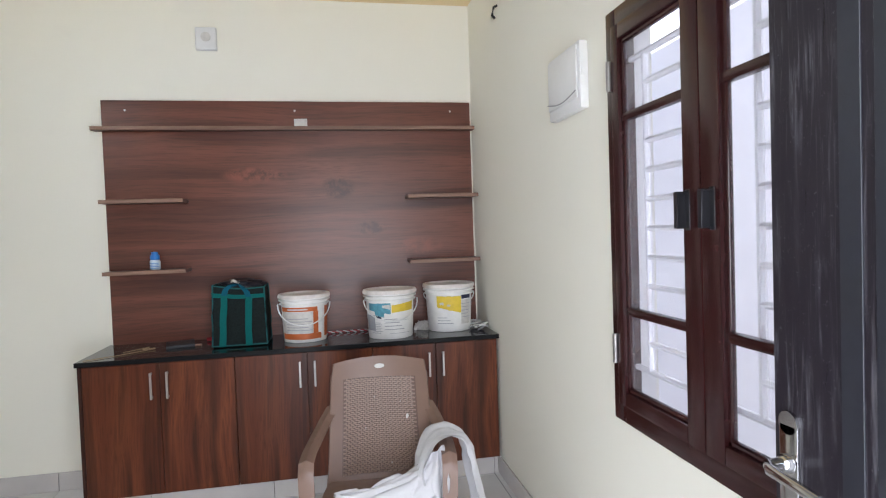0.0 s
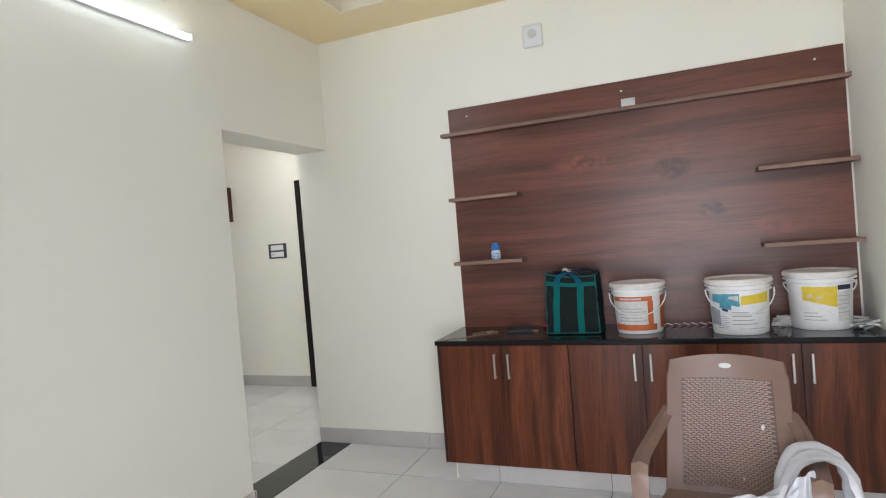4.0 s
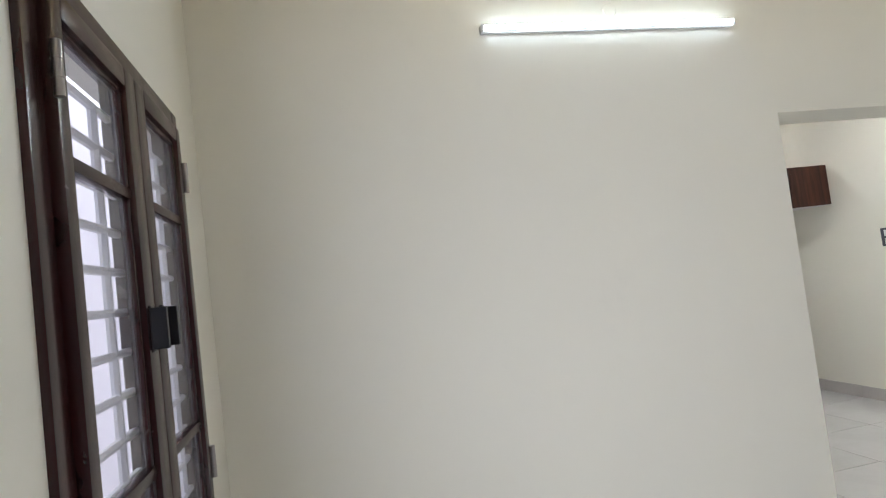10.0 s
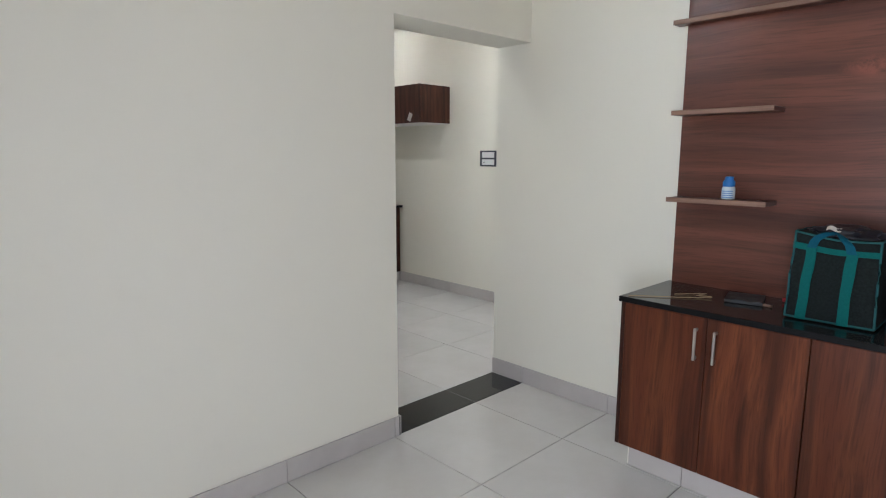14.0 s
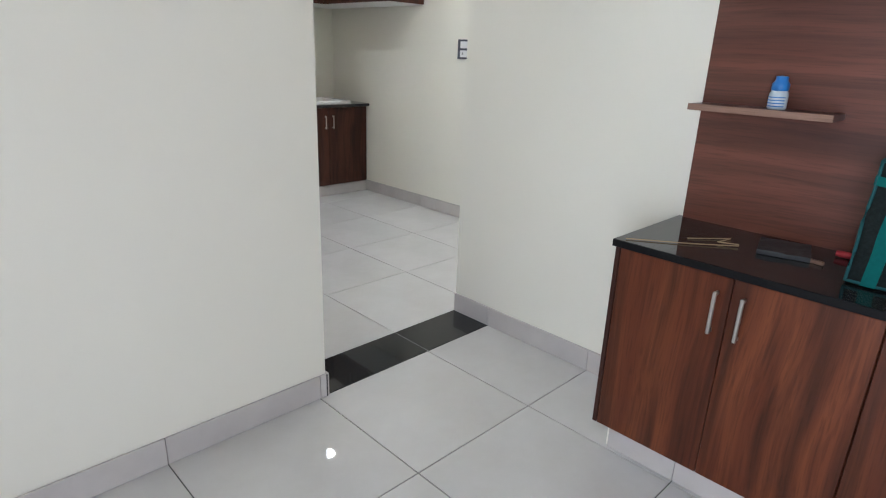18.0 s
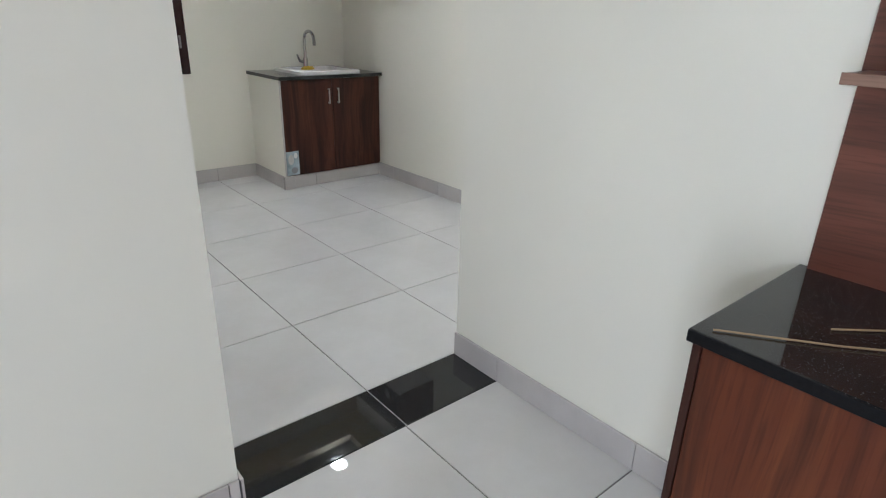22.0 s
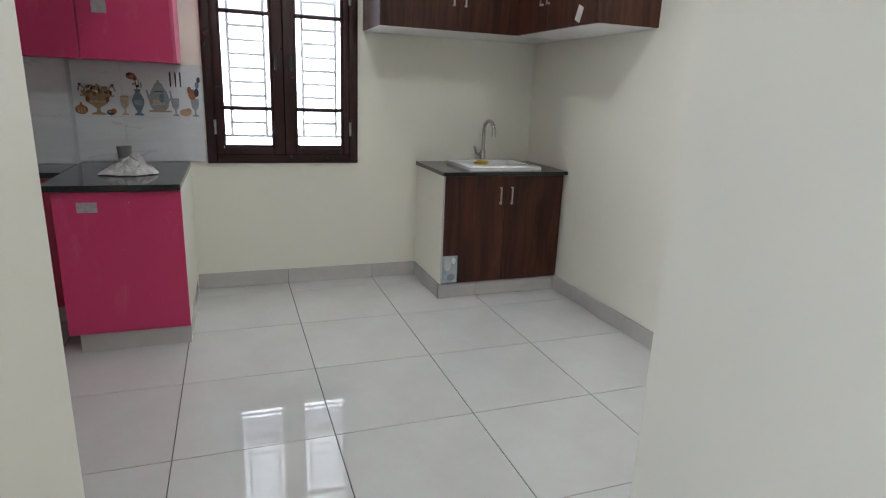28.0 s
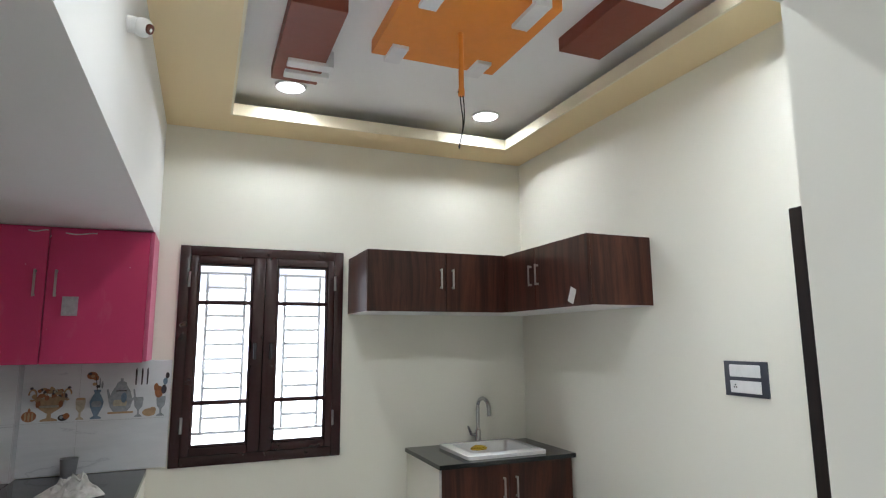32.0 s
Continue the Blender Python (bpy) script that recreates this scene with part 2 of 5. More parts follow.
CREAM = paint("cream_wall_paint", (0.832, 0.812, 0.718))
SOFT_WHITE = paint("white_loft_paint", (0.81, 0.805, 0.785))
BAND = paint("yellow_ceiling_paint", (0.85, 0.69, 0.41), 0.5, 0.4)
LIP = paint("cream_ceiling_lip", (0.84, 0.75, 0.56), 0.5, 0.4)
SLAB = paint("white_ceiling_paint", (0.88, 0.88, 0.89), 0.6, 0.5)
# darker copy of SLAB: the unlit hall tray's shade is put into the colour
SLAB_HALL = paint("shaded_ceiling_paint", (0.50, 0.49, 0.50), 0.6, 0.5)
TILE = floor_tile()
GROUT = plain("dark_grout", (0.075, 0.073, 0.07), 0.8)
JOINT = plain("pale_joint_cement", (0.30, 0.30, 0.29), 0.8, vary=0.2, size=60)
PALE_GROUT = plain("pale_tile_grout", (0.50, 0.50, 0.52), 0.8)
GRANITE = granite()
GRANITE_EDGE = plain("matt_granite_edge", (0.009, 0.009, 0.010), 0.35, vary=0.4, size=120, spec=0.12)
SKIRT = skirting_mat()
MARBLE = marble_tile()
WOOD_V = laminate("walnut_laminate_upright", "z", (0.026, 0.0068, 0.0038), (0.112, 0.0280, 0.0115), (0.164, 0.0460, 0.0180), 0.33, spec=0.31)
WOOD_H = laminate("walnut_laminate_level", "x", (0.034, 0.0115, 0.0075), (0.096, 0.0285, 0.0165), (0.148, 0.050, 0.029), 0.35, 0.8, 0.50)
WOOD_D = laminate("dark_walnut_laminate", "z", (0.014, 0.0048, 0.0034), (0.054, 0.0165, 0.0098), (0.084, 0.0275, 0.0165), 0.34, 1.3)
PANEL_WOOD = laminate("walnut_panel_laminate", "x", (0.048, 0.0155, 0.0105), (0.124, 0.0375, 0.0225), (0.172, 0.058, 0.036), 0.34, 0.75, 0.52,
                      (((0.235, 0.0, 0.865), (0.11, 0.2, 0.075), 0.45), ((0.42, 0.0, 0.62), (0.10, 0.2, 0.05), 0.5), ((-0.25, 0.0, 0.95), (0.20, 0.2, 0.05), 1.7), ((0.72, 0.0, 0.50), (0.16, 0.2, 0.06), 1.6)))
EDGE = laminate("pale_shelf_edge", "x", (0.15, 0.085, 0.06), (0.22, 0.13, 0.095), (0.27, 0.165, 0.12), 0.45)
FRAME_WOOD = plain("maroon_window_enamel", (0.030, 0.0072, 0.0076), 0.22, vary=0.10, size=9, bump=0.04)
BLACK_WOOD = laminate("black_door_frame_wood", "z", (0.006, 0.004, 0.004), (0.012, 0.008, 0.007), (0.018, 0.012, 0.010), 0.35)
DOOR_BOARD = dusty_door()
DOOR_RAIL = plain("blue_grey_door_strip", (0.012, 0.013, 0.019), 0.4, vary=0.3, size=22, bump=0.1)
PINK = flecked("magenta_laminate", (0.60, 0.042, 0.150), 0.30, (0.72, 0.55, 0.60), 46)
RED = flecked("crimson_laminate", (0.50, 0.026, 0.080), 0.30, (0.66, 0.50, 0.52), 46)
PINK_EDGE = plain("pink_edge_band", (0.62, 0.12, 0.24), 0.4)
STEEL = plain("brushed_steel", (0.52, 0.50, 0.47), 0.40, 1.0)
CHROME = plain("chrome", (0.55, 0.55, 0.56), 0.10, 1.0, bump=0)
BLACK = plain("black_plastic", (0.013, 0.013, 0.016), 0.35)
SLATE = plain("slate_switch_frame", (0.045, 0.05, 0.065), 0.35)
WHITE = plain("white_plastic", (0.74, 0.74, 0.73), 0.32)
GREYISH = plain("grey_plastic", (0.28, 0.28, 0.29), 0.4)
CERAMIC = plain("white_ceramic", (0.80, 0.80, 0.80), 0.08)
GRILLE = plain("white_enamel_bars", (0.86, 0.86, 0.87), 0.3)
PAPER = plain("paper_sticker", (0.62, 0.60, 0.57), 0.7, vary=0.2, size=40)
GREYTAG = plain("grey_sticker", (0.46, 0.41, 0.45), 0.6, vary=0.3, size=40)
ORANGE = plain("orange_ceiling_board", (0.80, 0.27, 0.035), 0.5)
BROWN = plain("rust_ceiling_board", (0.20, 0.040, 0.018), 0.5)
CLIP = plain("white_ceiling_strip", (0.80, 0.80, 0.82), 0.45)
CHAIR = plain("brown_moulded_plastic", (0.190, 0.117, 0.086), 0.38, vary=0.08)
# backing darker, weave lighter than CHAIR: shade and highlights put into the colours
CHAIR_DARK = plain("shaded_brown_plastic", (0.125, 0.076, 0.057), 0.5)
CHAIR_LIGHT = plain("highlit_brown_plastic", (0.285, 0.192, 0.150), 0.38, vary=0.15, size=60)
TOWEL = plain("white_cotton", (0.58, 0.575, 0.59), 0.95, vary=0.08, size=30, bump=0.5, spec=0.1)
MESH = plain("dark_green_mesh", (0.013, 0.018, 0.018), 0.85, vary=0.5, size=120, bump=0.4, spec=0.15)
LINING = plain("black_nylon_lining", (0.010, 0.012, 0.020), 0.4, vary=0.4, size=60, bump=0.3)
PIPING = plain("grey_teal_piping", (0.022, 0.095, 0.100), 0.8, spec=0.15)
HANDLE_WEB = plain("blue_teal_webbing", (0.006, 0.085, 0.135), 0.8, vary=0.2, size=90, bump=0.3, spec=0.15)
TEAL = plain("teal_webbing", (0.005, 0.112, 0.106), 0.8, vary=0.15, size=90, bump=0.3, spec=0.15)
BUCKET = plain("white_bucket_plastic", (0.82, 0.81, 0.79), 0.4, vary=0.12, size=22)
LID = plain("dirty_pinkish_lid", (0.72, 0.665, 0.63), 0.5, vary=0.22, size=26, bump=0.3)
LABEL_ORANGE = plain("orange_label", (0.52, 0.125, 0.03), 0.5, vary=0.2, size=40)
LABEL_YELLOW = plain("yellow_label", (0.72, 0.52, 0.04), 0.5, vary=0.15, size=40)
LABEL_BLUE = plain("blue_label", (0.09, 0.33, 0.44), 0.5, vary=0.5, size=40)
LABEL_NAVY = plain("navy_label", (0.02, 0.025, 0.06), 0.5)
PRINT = plain("grey_print", (0.33, 0.34, 0.37), 0.6)
BLUE_CAP = plain("blue_bottle_plastic", (0.02, 0.17, 0.50), 0.35)
PALE_BLUE = plain("pale_blue_label", (0.52, 0.62, 0.70), 0.4)
MUD = plain("mud_stained_inside", (0.50, 0.33, 0.14), 0.7, vary=0.35, size=10)
REDROPE = plain("red_cord", (0.42, 0.03, 0.04), 0.8)
RAG = plain("grey_cotton_rag", (0.58, 0.565, 0.54), 0.95, vary=0.35, size=22, bump=0.5, spec=0.1)
YELLOW = plain("yellow_sponge", (0.62, 0.42, 0.03), 0.8, vary=0.2, size=60)
STICK = plain("bare_wood_stick", (0.42, 0.29, 0.16), 0.7)
CARDBLACK = plain("black_film_wrap", (0.040, 0.043, 0.048), 0.45, vary=0.5, size=30, spec=0.3)
LENS = plain("copper_lens", (0.10, 0.02, 0.012), 0.15)
HINGE = plain("dull_hinge_steel", (0.36, 0.34, 0.33), 0.42, 1.0)
WINDOW_GLASS = glass("dusty_window_glass", 0.09, (0.95, 0.95, 0.98))
CLEAR_GLASS = glass("clear_window_glass", 0.05, (0.97, 0.98, 0.98))
TUBE_LIGHT = lit("tube_glow", (0.84, 0.95, 1.0), 10.0)
LED_LIGHT = lit("led_glow", (0.86, 0.96, 1.0), 190.0)
DOWN_LIGHT = lit("downlight_glow", (0.97, 0.985, 1.0), 12.0)
ART = [plain("print_" + n, c, 0.2, vary=0.35, size=45) for n, c in (
    ("rust", (0.33, 0.13, 0.06)), ("tan", (0.45, 0.30, 0.18)), ("blue", (0.17, 0.24, 0.33)),
    ("grey", (0.33, 0.35, 0.38)), ("dark", (0.06, 0.05, 0.06)), ("cream", (0.50, 0.44, 0.34)))]

# ---- building helpers ----
INVERSE = {}


def thing(name, base, label, category, group="", kind="", m=None):
    """An empty at the base of a thing; its parts are given in world places, or in its own axes when m is given."""
    ob = new(name)
    ob.empty_display_size = 0.1
    if m is None:
        ob.location = base
        INVERSE[ob.name] = Matrix.Translation(base).inverted()
    else:
        ob.matrix_world = m
        INVERSE[ob.name] = Matrix.Identity(4)
    return tagged(ob, label, category, group, kind)


def finish(bm, smooth):
    bmesh.ops.recalc_face_normals(bm, faces=bm.faces[:])
    if smooth:
        for f in bm.faces:
            f.smooth = True
        for e in bm.edges:
            if len(e.link_faces) == 2 and e.calc_face_angle(0) > 0.7:
                e.smooth = False


def part(name, bm, material, parent=None, label="", smooth=False):
    finish(bm, smooth)
    if parent is not None:
        inv = INVERSE[parent.name]
        bm.transform(inv)
    me = bpy.data.meshes.new(name)
    bm.to_mesh(me)
    bm.free()
    me.materials.append(material)
    ob = new(name, me)
    if parent is not None:
        ob.parent = parent
        INVERSE[ob.name] = inv
    if label:
        ob["label"] = label
    return ob


def structure(name, bm, material, label="", category="", smooth=False):
    ob = part(name, bm, material, None, "", smooth)
    INVERSE[ob.name] = Matrix.Identity(4)
    return tagged(ob, label, category, "", "structure")


def box(x0, x1, y0, y1, z0, z1, bevel=0.0, bm=None, seg=1):
    """A box between corners, with rounded edges if asked."""
    own = bmesh.new()
    bmesh.ops.create_cube(own, size=1.0)
    own.transform(Matrix.Translation(((x0 + x1) / 2, (y0 + y1) / 2, (z0 + z1) / 2)) @ Matrix.Diagonal((abs(x1 - x0), abs(y1 - y0), abs(z1 - z0), 1)))
    if bevel:
        bmesh.ops.bevel(own, geom=own.edges[:], offset=bevel, segments=seg, affect="EDGES", profile=0.6)
    return join(bm, own)


def join(bm, own):
    if bm is None:
        return own
    me = bpy.data.meshes.new("join")
    own.to_mesh(me)
    own.free()
    bm.from_mesh(me)
    bpy.data.meshes.remove(me)
    return bm


def tube(points, radius, bm=None, sides=8, closed=False):
    """A round bar swept along points."""
    bm = bm or bmesh.new()
    pts = [Vector(p) for p in points]
    rings = []
    up = Vector((0, 0, 1))
    for i, p in enumerate(pts):
        d = (pts[(i + 1) % len(pts)] if closed or i + 1 < len(pts) else p) - (pts[i - 1] if closed or i else p)
        d.normalize()
        side = d.cross(up)
        if side.length < 0.05:
            side = d.cross(Vector((0, 1, 0)))
        side.normalize()
        over = side.cross(d)
        r = radius[i] if isinstance(radius, (list, tuple)) else radius
        rings.append([bm.verts.new(p + r * (math.cos(a) * side + math.sin(a) * over)) for a in (2 * math.pi * k / sides for k in range(sides))])
    n = len(rings)
    for i in range(n if closed else n - 1):
        a, b = rings[i], rings[(i + 1) % n]
        for k in range(sides):
            bm.faces.new((a[k], a[(k + 1) % sides], b[(k + 1) % sides], b[k]))
    if not closed:
        bm.faces.new(rings[0][::-1])
        bm.faces.new(rings[-1])
    return bm


def lathe(profile, place, bm=None, sides=32, a0=0.0, a1=2 * math.pi, axis="z", top=True):
    """Turns (radius, height) pairs round an axis at place."""
    bm = bm or bmesh.new()
    full = abs(a1 - a0 - 2 * math.pi) < 1e-6
    count = sides if full else sides + 1
    rings = []
    for r, h in profile:
        ring = []
        for k in range(count):
            a = a0 + (a1 - a0) * k / sides
            v = Vector((r * math.cos(a), r * math.sin(a), h))
            if axis == "y":
                v = Vector((v.x, v.z, v.y))
            elif axis == "x":
                v = Vector((v.z, v.x, v.y))
            ring.append(bm.verts.new(Vector(place) + v))
        rings.append(ring)
    for a, b in zip(rings, rings[1:]):
        for k in range(count if full else count - 1):
            j = (k + 1) % count
            try:
                bm.faces.new((a[k], a[j], b[j], b[k]))
            except ValueError:
                pass
    if full:
        for ring in (rings[0], rings[-1]) if top else rings[:1]:
            bm.faces.new(ring)
    bmesh.ops.remove_doubles(bm, verts=bm.verts[:], dist=1e-5)
    return bm


def outline(points, depth, m, bm=None):
    """A flat shape: 2D points in the plane of m (x right, y up), with a thin depth along m's z."""
    own = bmesh.new()
    top = [own.verts.new((x, y, depth)) for x, y in points]
    low = [own.verts.new((x, y, 0)) for x, y in points]
    own.faces.new(top)
    own.faces.new(low[::-1])
    for i in range(len(points)):
        j = (i + 1) % len(points)
        own.faces.new((low[i], low[j], top[j], top[i]))
    own.transform(m)
    return join(bm, own)


def oval(cx, cy, rx, ry, n=16, a0=0.0, a1=2 * math.pi):
    return [(cx + rx * math.cos(a0 + (a1 - a0) * k / n), cy + ry * math.sin(a0 + (a1 - a0) * k / n)) for k in range(n)]


def sheet(point, nu, nv, bm=None):
    """A grid of faces over point(u, v), u and v from 0 to 1."""
    bm = bm or bmesh.new()
    g = [[bm.verts.new(point(i / nu, j / nv)) for j in range(nv + 1)] for i in range(nu + 1)]
    for i in range(nu):
        for j in range(nv):
            bm.faces.new((g[i][j], g[i + 1][j], g[i + 1][j + 1], g[i][j + 1]))
    return bm


def slab_with_hole(x0, x1, y0, y1, hx0, hx1, hy0, hy1, z0, z1):
    """One flat slab with a rectangular hole through it."""
    bm = bmesh.new()
    loops = []
    for z in (z0, z1):
        for a, b, c, d in ((x0, x1, y0, y1), (hx0, hx1, hy0, hy1)):
            loops.append([bm.verts.new(p) for p in ((a, c, z), (b, c, z), (b, d, z), (a, d, z))])
    for lo, hi in ((0, 1), (2, 3), (0, 2), (1, 3)):
        for k in range(4):
            j = (k + 1) % 4
            bm.faces.new((loops[lo][k], loops[lo][j], loops[hi][j], loops[hi][k]))
    return bm


def thicken(bm, t):
    bmesh.ops.recalc_face_normals(bm, faces=bm.faces[:])
    bmesh.ops.solidify(bm, geom=bm.faces[:], thickness=t)
    return bm


def wall_mesh(across, at0, at1, a0, a1, z0, z1, holes=()):
    """A wall across x or y from at0 to at1, along the other axis from a0 to a1, with rectangular holes (b0, b1, c0, c1) through it."""
    bs = sorted({a0, a1, *(v for h in holes for v in h[:2])})
    cs = sorted({z0, z1, *(v for h in holes for v in h[2:])})
    full = {}
    for i in range(len(bs) - 1):
        for k in range(len(cs) - 1):
            mb, mc = (bs[i] + bs[i + 1]) / 2, (cs[k] + cs[k + 1]) / 2
            full[i, k] = not any(h[0] < mb < h[1] and h[2] < mc < h[3] for h in holes)
    bm = bmesh.new()
    made = {}

    def vert(at, b, c):
        key = (at, b, c)
        if key not in made:
            made[key] = bm.verts.new((at, b, c) if across == "x" else (b, at, c))
        return made[key]

    for (i, k), solid in full.items():
        if not solid:
            continue
        b0, b1, c0, c1 = bs[i], bs[i + 1], cs[k], cs[k + 1]
        for at in (at0, at1):
            bm.faces.new((vert(at, b0, c0), vert(at, b1, c0), vert(at, b1, c1), vert(at, b0, c1)))
        for near, p, q in (((i - 1, k), (b0, c0), (b0, c1)), ((i + 1, k), (b1, c0), (b1, c1)), ((i, k - 1), (b0, c0), (b1, c0)), ((i, k + 1), (b0, c1), (b1, c1))):
            if not full.get(near, False):
                bm.faces.new((vert(at0, *p), vert(at1, *p), vert(at1, *q), vert(at0, *q)))
    return bm


def wavy(amount, scale, p):
    return amount * noise.noise(Vector(p) * scale)


def bow_handle(parent, x, y, z0, z1, out, label="brushed steel bow handle"):
    """An upright bow handle on a face that looks along out (dx, dy)."""
    dx, dy = out
    d, w = 0.026, 0.0055
    bm = bmesh.new()

    def piece(a, b, half, za, zb):
        xs, ys = sorted((x + dx * a - abs(dy) * half, x + dx * b + abs(dy) * half)), sorted((y + dy * a - abs(dx) * half, y + dy * b + abs(dx) * half))
        box(*xs, *ys, za, zb, 0.002, bm)

    piece(d - 0.008, d, w, z0, z1)
    piece(0.0, d - 0.004, 0.0045, z0 + 0.002, z0 + 0.014)
    piece(0.0, d - 0.004, 0.0045, z1 - 0.014, z1 - 0.002)
    return part("handle", bm, STEEL, parent, label, True)

# ---- large structure ----
W, H = 0.982, 1.282                      # window leaf set
FAR_WIN = (-0.918, 0.855)               # start along the wall, sill height
SOUTH_WIN = (0.368, 0.796)
EAST_WIN = (-2.843, 0.770)
HOLE = 0.03                             # window frame overlaps the hole by this much


def hole(a, z):
    return (a + HOLE, a + W - HOLE, z + HOLE, z + H - HOLE)


between = wall_mesh("x", -0.25, 0.0, -3.8, 0.0, 0, 3.1, [(-OPEN_W, 0.0, -0.01, OPEN_H)])
for v in between.verts:
    if abs(v.co.x + 0.25) < 1e-6 and abs(v.co.y + OPEN_W) < 1e-6:
        v.co.y += 0.008                # the plaster of the jamb runs slightly out of square
structure("wall_between", between, CREAM, "cream painted wall with an open doorway", "wall")
structure("wall_tv", wall_mesh("y", 0.0, 0.25, -0.25, XE + 0.25, 0, 3.1), CREAM, "cream painted wall behind the wall unit", "wall")
structure("wall_dining_east", wall_mesh("x", -0.25, 0.0, 0.25, YN, 0, 3.1), CREAM, "cream painted wall", "wall")
structure("wall_east", wall_mesh("x", XE, XE + 0.125, -3.8, 0.0, 0, 3.1, [hole(*EAST_WIN)]), CREAM, "cream painted wall with a window", "wall")
structure("wall_south", wall_mesh("y", YS - 0.125, YS, 0.0, XE, 0, 3.1, [hole(*SOUTH_WIN), (1.78, 2.88, -0.01, 2.12)]), CREAM, "cream painted wall with a window and the front door", "wall")
structure("wall_far", wall_mesh("x", XF - 0.24, XF, -3.8, YN + 0.25, 0, 3.1, [hole(*FAR_WIN)]), CREAM, "cream painted wall with a window", "wall")
structure("wall_north", wall_mesh("y", YN, YN + 0.25, XF, -0.25, 0, 3.1, [(-1.24, -0.40, -0.01, 2.02)]), CREAM, "cream painted wall with a doorway", "wall")
structure("wall_kitchen_south", wall_mesh("y", -3.8, YS, XF, -0.25, 0, 3.1), CREAM, "cream painted wall", "wall")
structure("wall_loft", box(XF, -0.25, YS, YL, SOFFIT, 3.1), SOFT_WHITE, "white painted loft over the kitchen", "wall")
structure("slab_hall", box(0, XE, YS, 0, ZS, ZS + 0.12), SLAB_HALL, "upper ceiling inside the unlit tray, its shade put into the grey", "ceiling")
structure("slab_dining", box(XF, -0.25, YL, YN, ZS, ZS + 0.12), SLAB, "white upper ceiling inside the tray", "ceiling")


def ring(name, x0, x1, y0, y1, hx0, hx1, hy0, hy1, z, label):
    """The lowered ceiling band round a tray, with a pale lip round its edge."""
    bm = slab_with_hole(x0, x1, y0, y1, hx0, hx1, hy0, hy1, z, z + 0.055)
    structure(name, bm, BAND, label, "ceiling")
    t = 0.014
    lip = slab_with_hole(hx0, hx1, hy0, hy1, hx0 + t, hx1 - t, hy0 + t, hy1 - t, z - 0.003, z + 0.068)
    structure("trim_" + name, lip, LIP, "cream lip round the ceiling tray", "trim")


ring("ceiling_hall", 0, XE, YS, 0, 0.43, XE - 0.43, YS + 0.40, -0.39, ZH, "pale yellow lowered ceiling band")
ring("ceiling_dining", XF, -0.25, YL, YN, -3.175, -0.72, -0.688, 1.14, ZD, "pale yellow lowered ceiling band")


def strip(x0, x1, y0, y1, z):
    return part("ceiling_strip", box(x0, x1, y0, y1, z - 0.004, z + 0.004, 0.0015), CLIP)


for n, (x0, x1, y0, y1) in enumerate(((1.372, 1.437, -0.40, 0.0), (1.635, 1.70, -0.40, 0.0), (0.0, 0.42, -1.61, -1.525), (0.0, 0.42, -1.895, -1.805))):
    tagged(strip(x0, x1, y0, y1, ZH), "white painted strip across the ceiling band", "ceiling strip", "strips on the hall ceiling")

# ground outside and a plain grey earth under the house
structure("ground", box(-80, 80, -80, 80, -0.35, -0.25), plain("bare_earth", (0.20, 0.16, 0.12), 0.9, vary=0.3, size=0.8), "bare earth round the house", "ground")

# glowing panels stand in for the distance outside: pale neighbouring walls, open sky above
# backdrop_5 and backdrop_7 stand out of view, added to brighten reveals and bars
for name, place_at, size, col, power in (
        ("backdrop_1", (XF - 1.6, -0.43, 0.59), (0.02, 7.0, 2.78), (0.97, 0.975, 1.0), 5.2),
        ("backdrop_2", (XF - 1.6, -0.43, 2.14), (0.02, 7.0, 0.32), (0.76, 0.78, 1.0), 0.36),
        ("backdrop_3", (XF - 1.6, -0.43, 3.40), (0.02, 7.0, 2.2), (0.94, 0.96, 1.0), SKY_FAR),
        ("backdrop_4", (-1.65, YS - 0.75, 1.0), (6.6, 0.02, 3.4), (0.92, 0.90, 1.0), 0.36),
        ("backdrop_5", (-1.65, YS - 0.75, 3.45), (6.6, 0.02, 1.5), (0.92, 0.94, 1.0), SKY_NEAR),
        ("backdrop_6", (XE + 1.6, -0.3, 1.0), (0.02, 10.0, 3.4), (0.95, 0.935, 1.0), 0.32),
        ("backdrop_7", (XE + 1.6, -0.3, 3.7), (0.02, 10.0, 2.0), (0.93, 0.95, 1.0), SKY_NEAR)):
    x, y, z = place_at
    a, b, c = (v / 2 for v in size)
    structure(name, box(x - a, x + a, y - b, y + b, z - c, z + c), lit(name + "_panel_glow", col, power), "plain glowing panel put up as distance outside the window", "backdrop")

# ---- dining ceiling ornaments ----
ZB = 2.95


def ceiling_board(name, x0, x1, y0, y1, mat, label, strips):
    t = thing(name, ((x0 + x1) / 2, (y0 + y1) / 2, ZS), label, "ceiling board", "boards on the dining ceiling")
    part("board", box(x0, x1, y0, y1, ZB, ZS, 0.002), mat, t)
    for a, b, c, d in strips:
        part("strip", box(a, b, c, d, ZB - 0.018, ZS - 0.001, 0.002), CLIP, t, "white painted strip")
    return t


